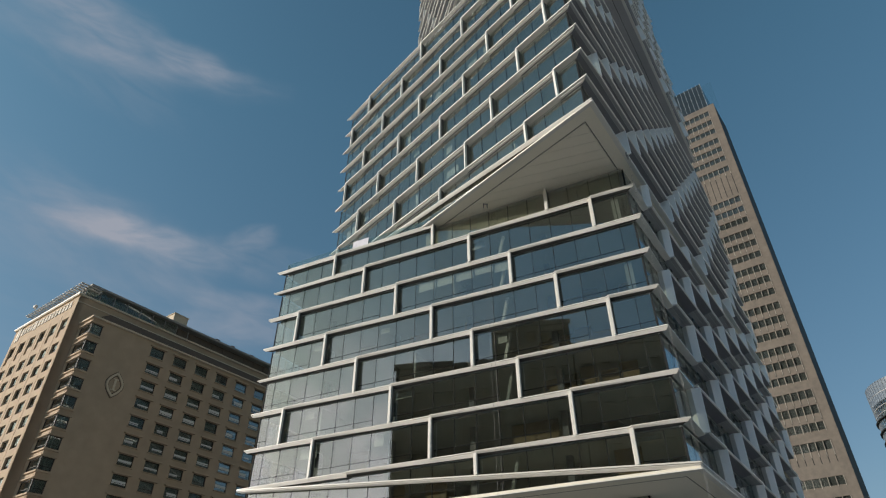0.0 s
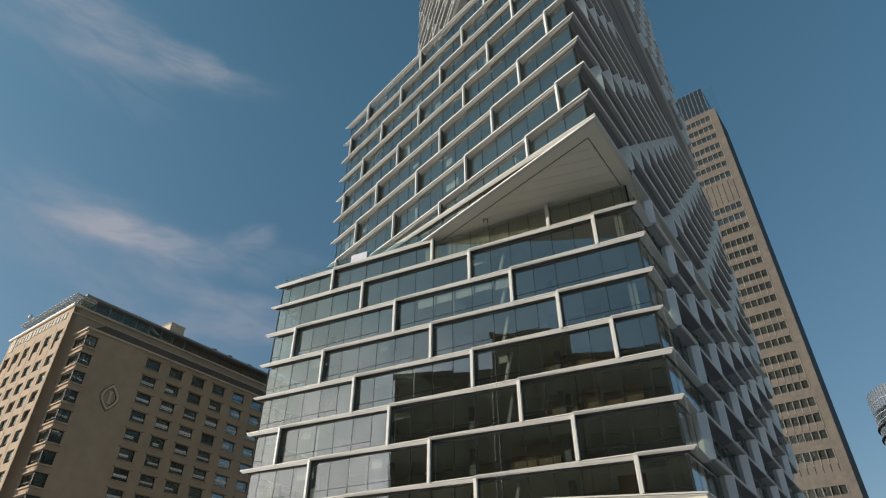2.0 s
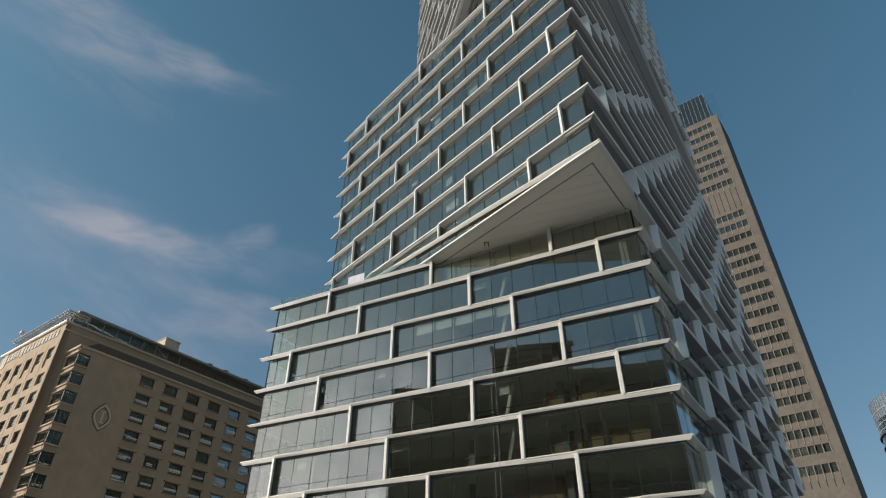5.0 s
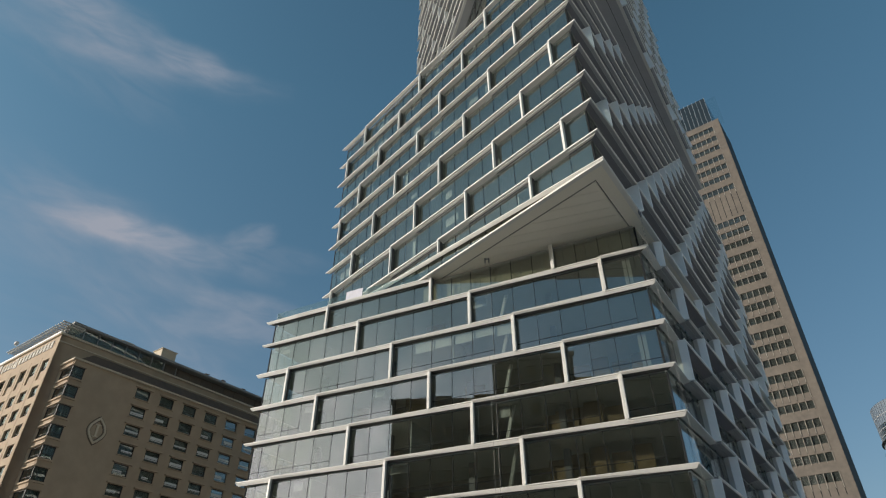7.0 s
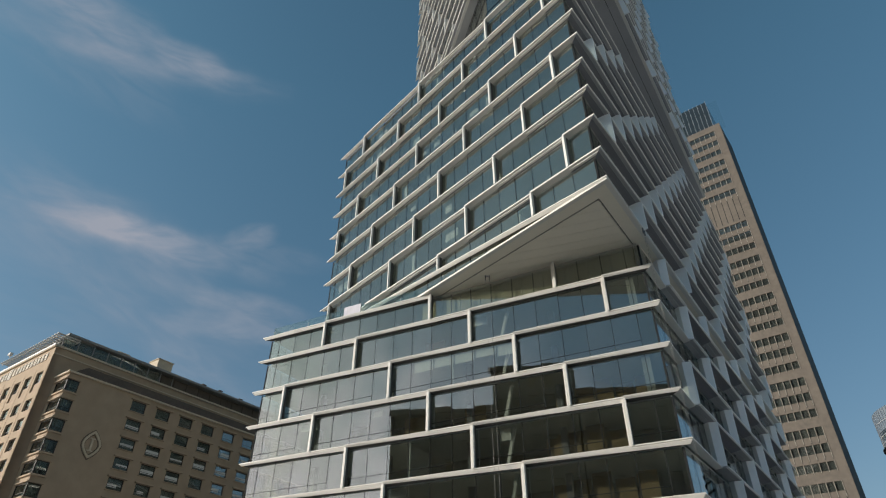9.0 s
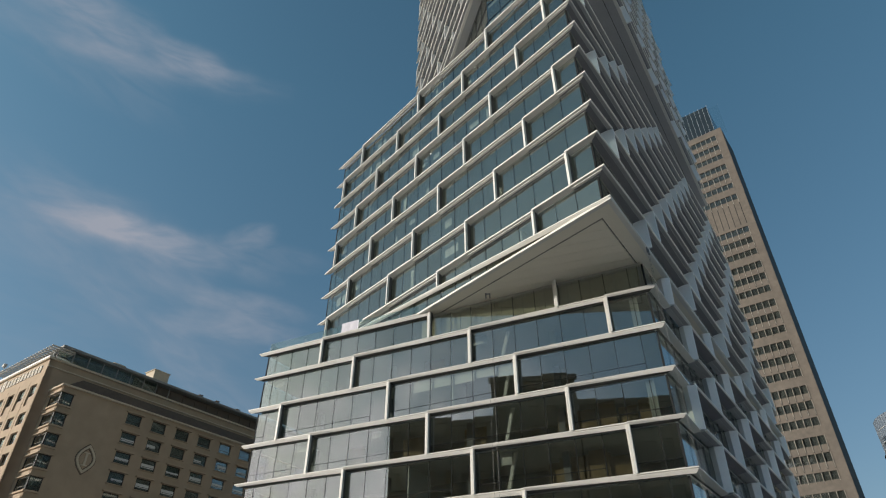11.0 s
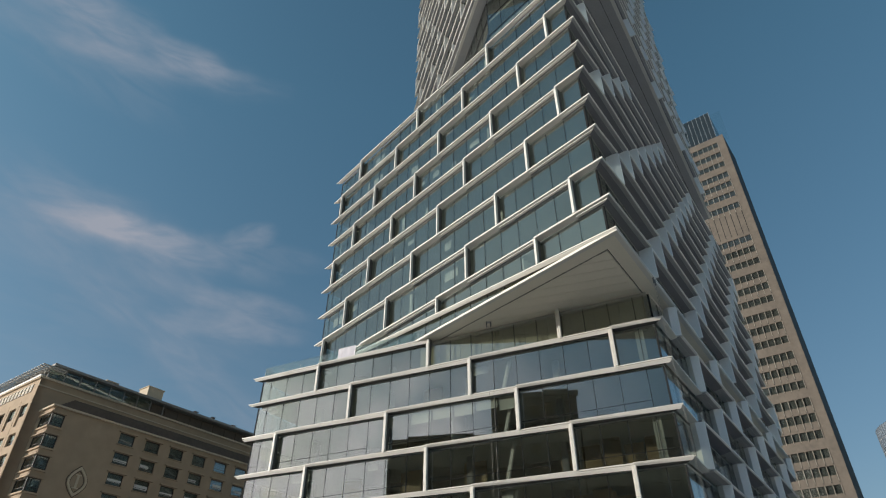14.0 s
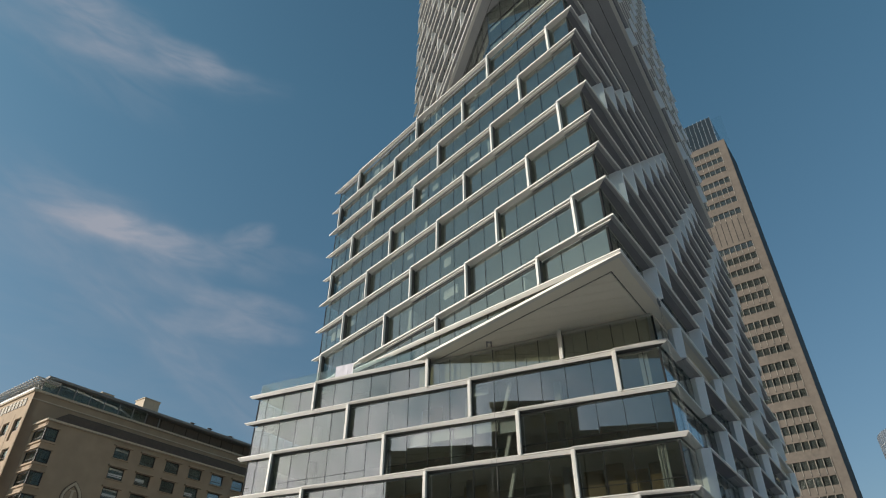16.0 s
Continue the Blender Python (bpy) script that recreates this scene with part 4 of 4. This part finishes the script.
def plant_box(x, d, w, dep, h, label):
    c = Vector((-56.0, 81.2)); uf = heading(54)
    bm = bmesh.new()
    block(bm, c, uf, x, x + w, d, d + dep, EYE + 52.5, EYE + 52.5 + h)
    block(bm, c, uf, x - 0.12, x + w + 0.12, d - 0.12, d + dep + 0.12, EYE + 52.5 + h, EYE + 52.62 + h)
    tagged(part("plant_box", bm, HOTEL_TRIM), label, "rooftop plant")
plant_box(16.0, 0.8, 2.7, 2.6, 1.9, "pale boxy plant room on the hotel roof")
plant_box(9.6, 1.6, 1.8, 1.8, 0.8, "small pale plant box on the hotel roof")
for x, h in ((25, 0.4), (28.5, 0.45), (33, 0.35)):
    bm = bmesh.new()
    c = Vector((-56.0, 81.2)); uf = heading(54)
    block(bm, c, uf, x, x + 0.35, 0.4, 0.7, EYE + 52.5, EYE + 52.5 + h)
    block(bm, c, uf, x - 0.2, x + 0.6, 0.3, 0.8, EYE + 52.5 + h, EYE + 52.56 + h)
    tagged(part("roof_vent", bm, ROOF), "small dark vent on the hotel roof", "roof vent", "vents on the hotel roof")
bm = bmesh.new()
cc = Vector((-56.0, 81.2)) + heading(144) * 13.5
block(bm, cc, heading(144), 0.1, 0.75, 0.7, 1.15, EYE + 51.95, EYE + 52.4)
block(bm, cc, heading(144), 0.35, 0.5, 0.85, 0.97, EYE + 51.64, EYE + 51.96)
tagged(part("floodlight", bm, PERGOLA), "grey floodlight on a post above the pergola", "floodlight")

# ---- the brown granite tower behind ----
def granite_tower():
    Z = EYE
    corner = Vector((91.3, 142.3)) + heading(-38) * 1.4
    u = heading(-38)
    L = 46.0
    o = corner - u * L
    ob = thing("granite_tower", (o.x, o.y, 0), "tall brown granite office tower with rows of dark windows", "office tower")
    PIER, PITCH = 2.3, 1.65
    n = int((L - PIER - 1) / PITCH)
    x_end = L - PIER
    top = 161.4
    blank = (7, 8, 28)
    wall = bmesh.new()
    block(wall, o, u, x_end, L, 0, 1.0, 0, Z + 163.8)            # corner pier
    block(wall, o, u, 0, x_end, 0, 1.0, Z + top, Z + 163.8)      # top band
    z_prev = top
    rows, ribbed = [], []
    i, z = 0, top
    while z > -8:
        if i not in blank:
            h = 2.1 if i % 3 != 2 else 1.95
            rows.append((z - h, z)); ribbed.append(i % 3 != 2)
        i += 1
        z = top - 4.18 * i - (0.0 if i % 3 else 0.25)
    prev = top
    for lo, hi in rows[1:] + [(-13, -12)]:
        low = rows[[r[1] for r in rows].index(prev)][0]
        band = bmesh.new()
        block(band, o, u, 0, x_end, 0.0, 1.0, max(0, Z + hi), Z + low)
        under(part("granite_band", band, GRANITE), ob)
        prev = hi if hi > -12 else prev
    under(part("wall", wall, GRANITE, None, "polished brown granite bands and corner pier"), ob)
    fins = bmesh.new()
    for k in range(n + 1):
        x = x_end - k * PITCH
        for (lo, hi), rib in zip(rows, ribbed):
            block(fins, o, u, x - 0.055, x + 0.055, -0.15, 0.3, max(0.0, Z + lo - (1.4 if rib else 0.3)), Z + hi - 0.05)
    under(part("mullions", fins, MULLION), ob)
    slots = bmesh.new()
    for k in range(n + 1):
        x = x_end - k * PITCH
        for lo, hi in ((136.1 - 2.6 - 9.0, 136.1 - 2.6), (43.2, 46.2)):
            block(slots, o, u, x - 0.09, x + 0.09, -0.004, 0.05, Z + lo, Z + hi)
        for (lo, hi), rib in zip(rows, ribbed):
            block(slots, o, u, x - 0.085, x + 0.085, -0.003, 0.05, Z + lo - (1.62 if rib else 0.35), Z + lo)
    under(part("joints", slots, DARK), ob)
    pane = boxmesh("pane", DARK_PANE, -PITCH + 0.06, -0.06, 0.15, 0.18, 0, 2.55)
    for lo, hi in rows:
        for k in range(9):
            place("pane", pane, o, u, x_end - k * PITCH, 0, Z + hi - 2.55, ob)
    rest = bmesh.new()
    block(rest, o, u, 0, x_end - 9 * PITCH, 0.15, 0.18, 0, Z + top)
    under(part("glazing", rest, DARK_PANE), ob)
    back = bmesh.new()
    block(back, o, u, 0.2, x_end - 0.05, 0.30, 0.55, 0, Z + top)
    under(part("room_back", back, SPANDREL), ob)
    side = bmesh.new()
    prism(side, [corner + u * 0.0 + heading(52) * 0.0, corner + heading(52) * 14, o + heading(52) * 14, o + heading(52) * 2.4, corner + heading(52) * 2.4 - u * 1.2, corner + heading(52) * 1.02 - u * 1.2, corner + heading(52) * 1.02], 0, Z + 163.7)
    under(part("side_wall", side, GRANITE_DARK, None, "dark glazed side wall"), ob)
    # crown of upright louvres behind the parapet
    cr = bmesh.new()
    q = corner - u * 2.2 + heading(52) * 3.0
    block(cr, q - u * 30, u, 0, 30, 0, 12, Z + 163.7, Z + 178.2)
    under(part("crown", cr, CROWN, None, "dark glazed crown"), ob)
    lou = bmesh.new()
    for k in range(22):
        block(lou, q - u * 30, u, 30 - k * 1.42 - 0.05, 30 - k * 1.42 + 0.02, -0.07, 0.0, Z + 163.7, Z + 178.6)
    under(part("louvre", lou, STEEL, None, "upright metal louvres of the crown"), ob)
    gl = bmesh.new()
    block(gl, corner - u * 2.1 + heading(52) * 3.0, u, 0, 3.4, 0.2, 0.3, Z + 163.7, Z + 177.0)
    under(part("glass_screen", gl, SCREEN, None, "glass screen beside the crown"), ob)
    return ob
granite_tower()

# ---- the round tower ----
def round_tower():
    Z = EYE
    c = Vector((177.9, 215.2)); R = 18.0; Z = EYE - 3.5
    ob = thing("round_tower", (c.x, c.y, 0), "round glass tower with projecting rings and a pale crown", "office tower")
    def ring(r0, r1, z0, z1, n=72):
        bm = bmesh.new()
        P = [[bm.verts.new((c.x + r * math.cos(2 * math.pi * i / n), c.y + r * math.sin(2 * math.pi * i / n), Z + z)) for i in range(n)] for r, z in ((r1, z0), (r1, z1), (r0, z1), (r0, z0))]
        for k in range(4):
            for i in range(n):
                bm.faces.new((P[k][i], P[k][(i + 1) % n], P[(k + 1) % 4][(i + 1) % n], P[(k + 1) % 4][i]))
        return bm
    under(part("glazing", ring(R - 0.3, R - 0.1, -Z, 90), HPANE, None, "curved dark glass"), ob)
    under(part("core_wall", ring(R - 3, R - 2.5, -Z, 90), CORE), ob)
    under(part("crown", ring(R - 0.8, R, 90.2, 97.2), SILVER, None, "pale metal crown with upright joints"), ob)
    for i in range(26):
        z = 84.5 - i * 3.7
        if z < -Z + 3: break
        under(part("ring_ledge", ring(R - 0.3, R + 0.75, z, z + 0.35), DARK), ob)
    for z in (86.4, 88.6, 93.0):
        under(part("ring_ledge", ring(R - 0.4, R + 0.12, z, z + 0.18), STEEL), ob)
    bm = bmesh.new()
    for i in range(80):
        a = 2 * math.pi * i / 80
        d = heading(math.degrees(a))
        block(bm, c + d * (R + 0.12), Vector((-d.y, d.x)), -0.04, 0.04, 0.0, 0.3, Z + 60, Z + 97.3)
    under(tagged(part("mullions", bm, SILVER), kind="stuff"), ob)
    bm = bmesh.new()
    prism(bm, [c + heading(i * 10) * (R - 0.9) for i in range(36)], Z + 90.5, Z + 91.0)
    under(part("roof", bm, ROOF), ob)
round_tower()

# ---- buildings across the street, seen only as reflections; the pale one is an added reflector ----
def street_block(name, o, deg, length, depth, top, mat, label, floor_h=3.6, bay=3.0):
    u = heading(deg)
    ob = thing(name, (o[0], o[1], 0), label, "building")
    holes = []
    z = 4.5
    while z + 2.6 < top - 1:
        x = 1.0
        while x + 1.7 < length:
            holes.append((x, x + 1.6, z, z + 2.1)); x += bay
        z += floor_h
    under(part("wall", wall_mesh(o, u, length, 0, top, holes, 0.5), mat), ob)
    bm = bmesh.new()
    block(bm, o, u, 0, length, 0.52, depth, 0, top - 0.3)
    under(part("core_wall", bm, mat), ob)
    warm = boxmesh("blind", TIMBER, 0.05, 1.55, 0.42, 0.46, 0.1, 2.0)
    for x0, x1, z0, z1 in holes:
        if random.random() < 0.12: place("blind", warm, o, u, x0, 0, z0, ob)
    bm = bmesh.new()
    block(bm, o, u, -0.4, length + 0.4, -0.5, 0.0, top - 1.0, top)
    under(part("cornice", bm, mat), ob)
street_block("street_building", (16.5, -38.5), 135.0, 60.7, 22.0, EYE + 52.6, STREET, "dark sandstone street building in its own shade")
street_block("street_building", (-26.6, 4.6), 135.0, 15.1, 20.0, EYE + 57.9, STREET, "narrow taller sandstone street building in shade")
street_block("street_building", (-37.35, 15.35), 135.0, 18.0, 18.0, EYE + 50.5, STREET, "lower sandstone street building beside a taller one")
street_block("street_building", (95.0, -40.0), 160.0, 70.0, 20.0, EYE + 12.0, CONCRETE, "low plain concrete street building in shade")
# unseen pale block, added to throw sunlight back onto the tower's long side
street_block("street_building", (105.0, 120.0), 262.0, 250.0, 25.0, EYE + 40.0, BOUNCE, "long unseen pale block added to bounce sunlight onto the tower", 3.6, 3.4)
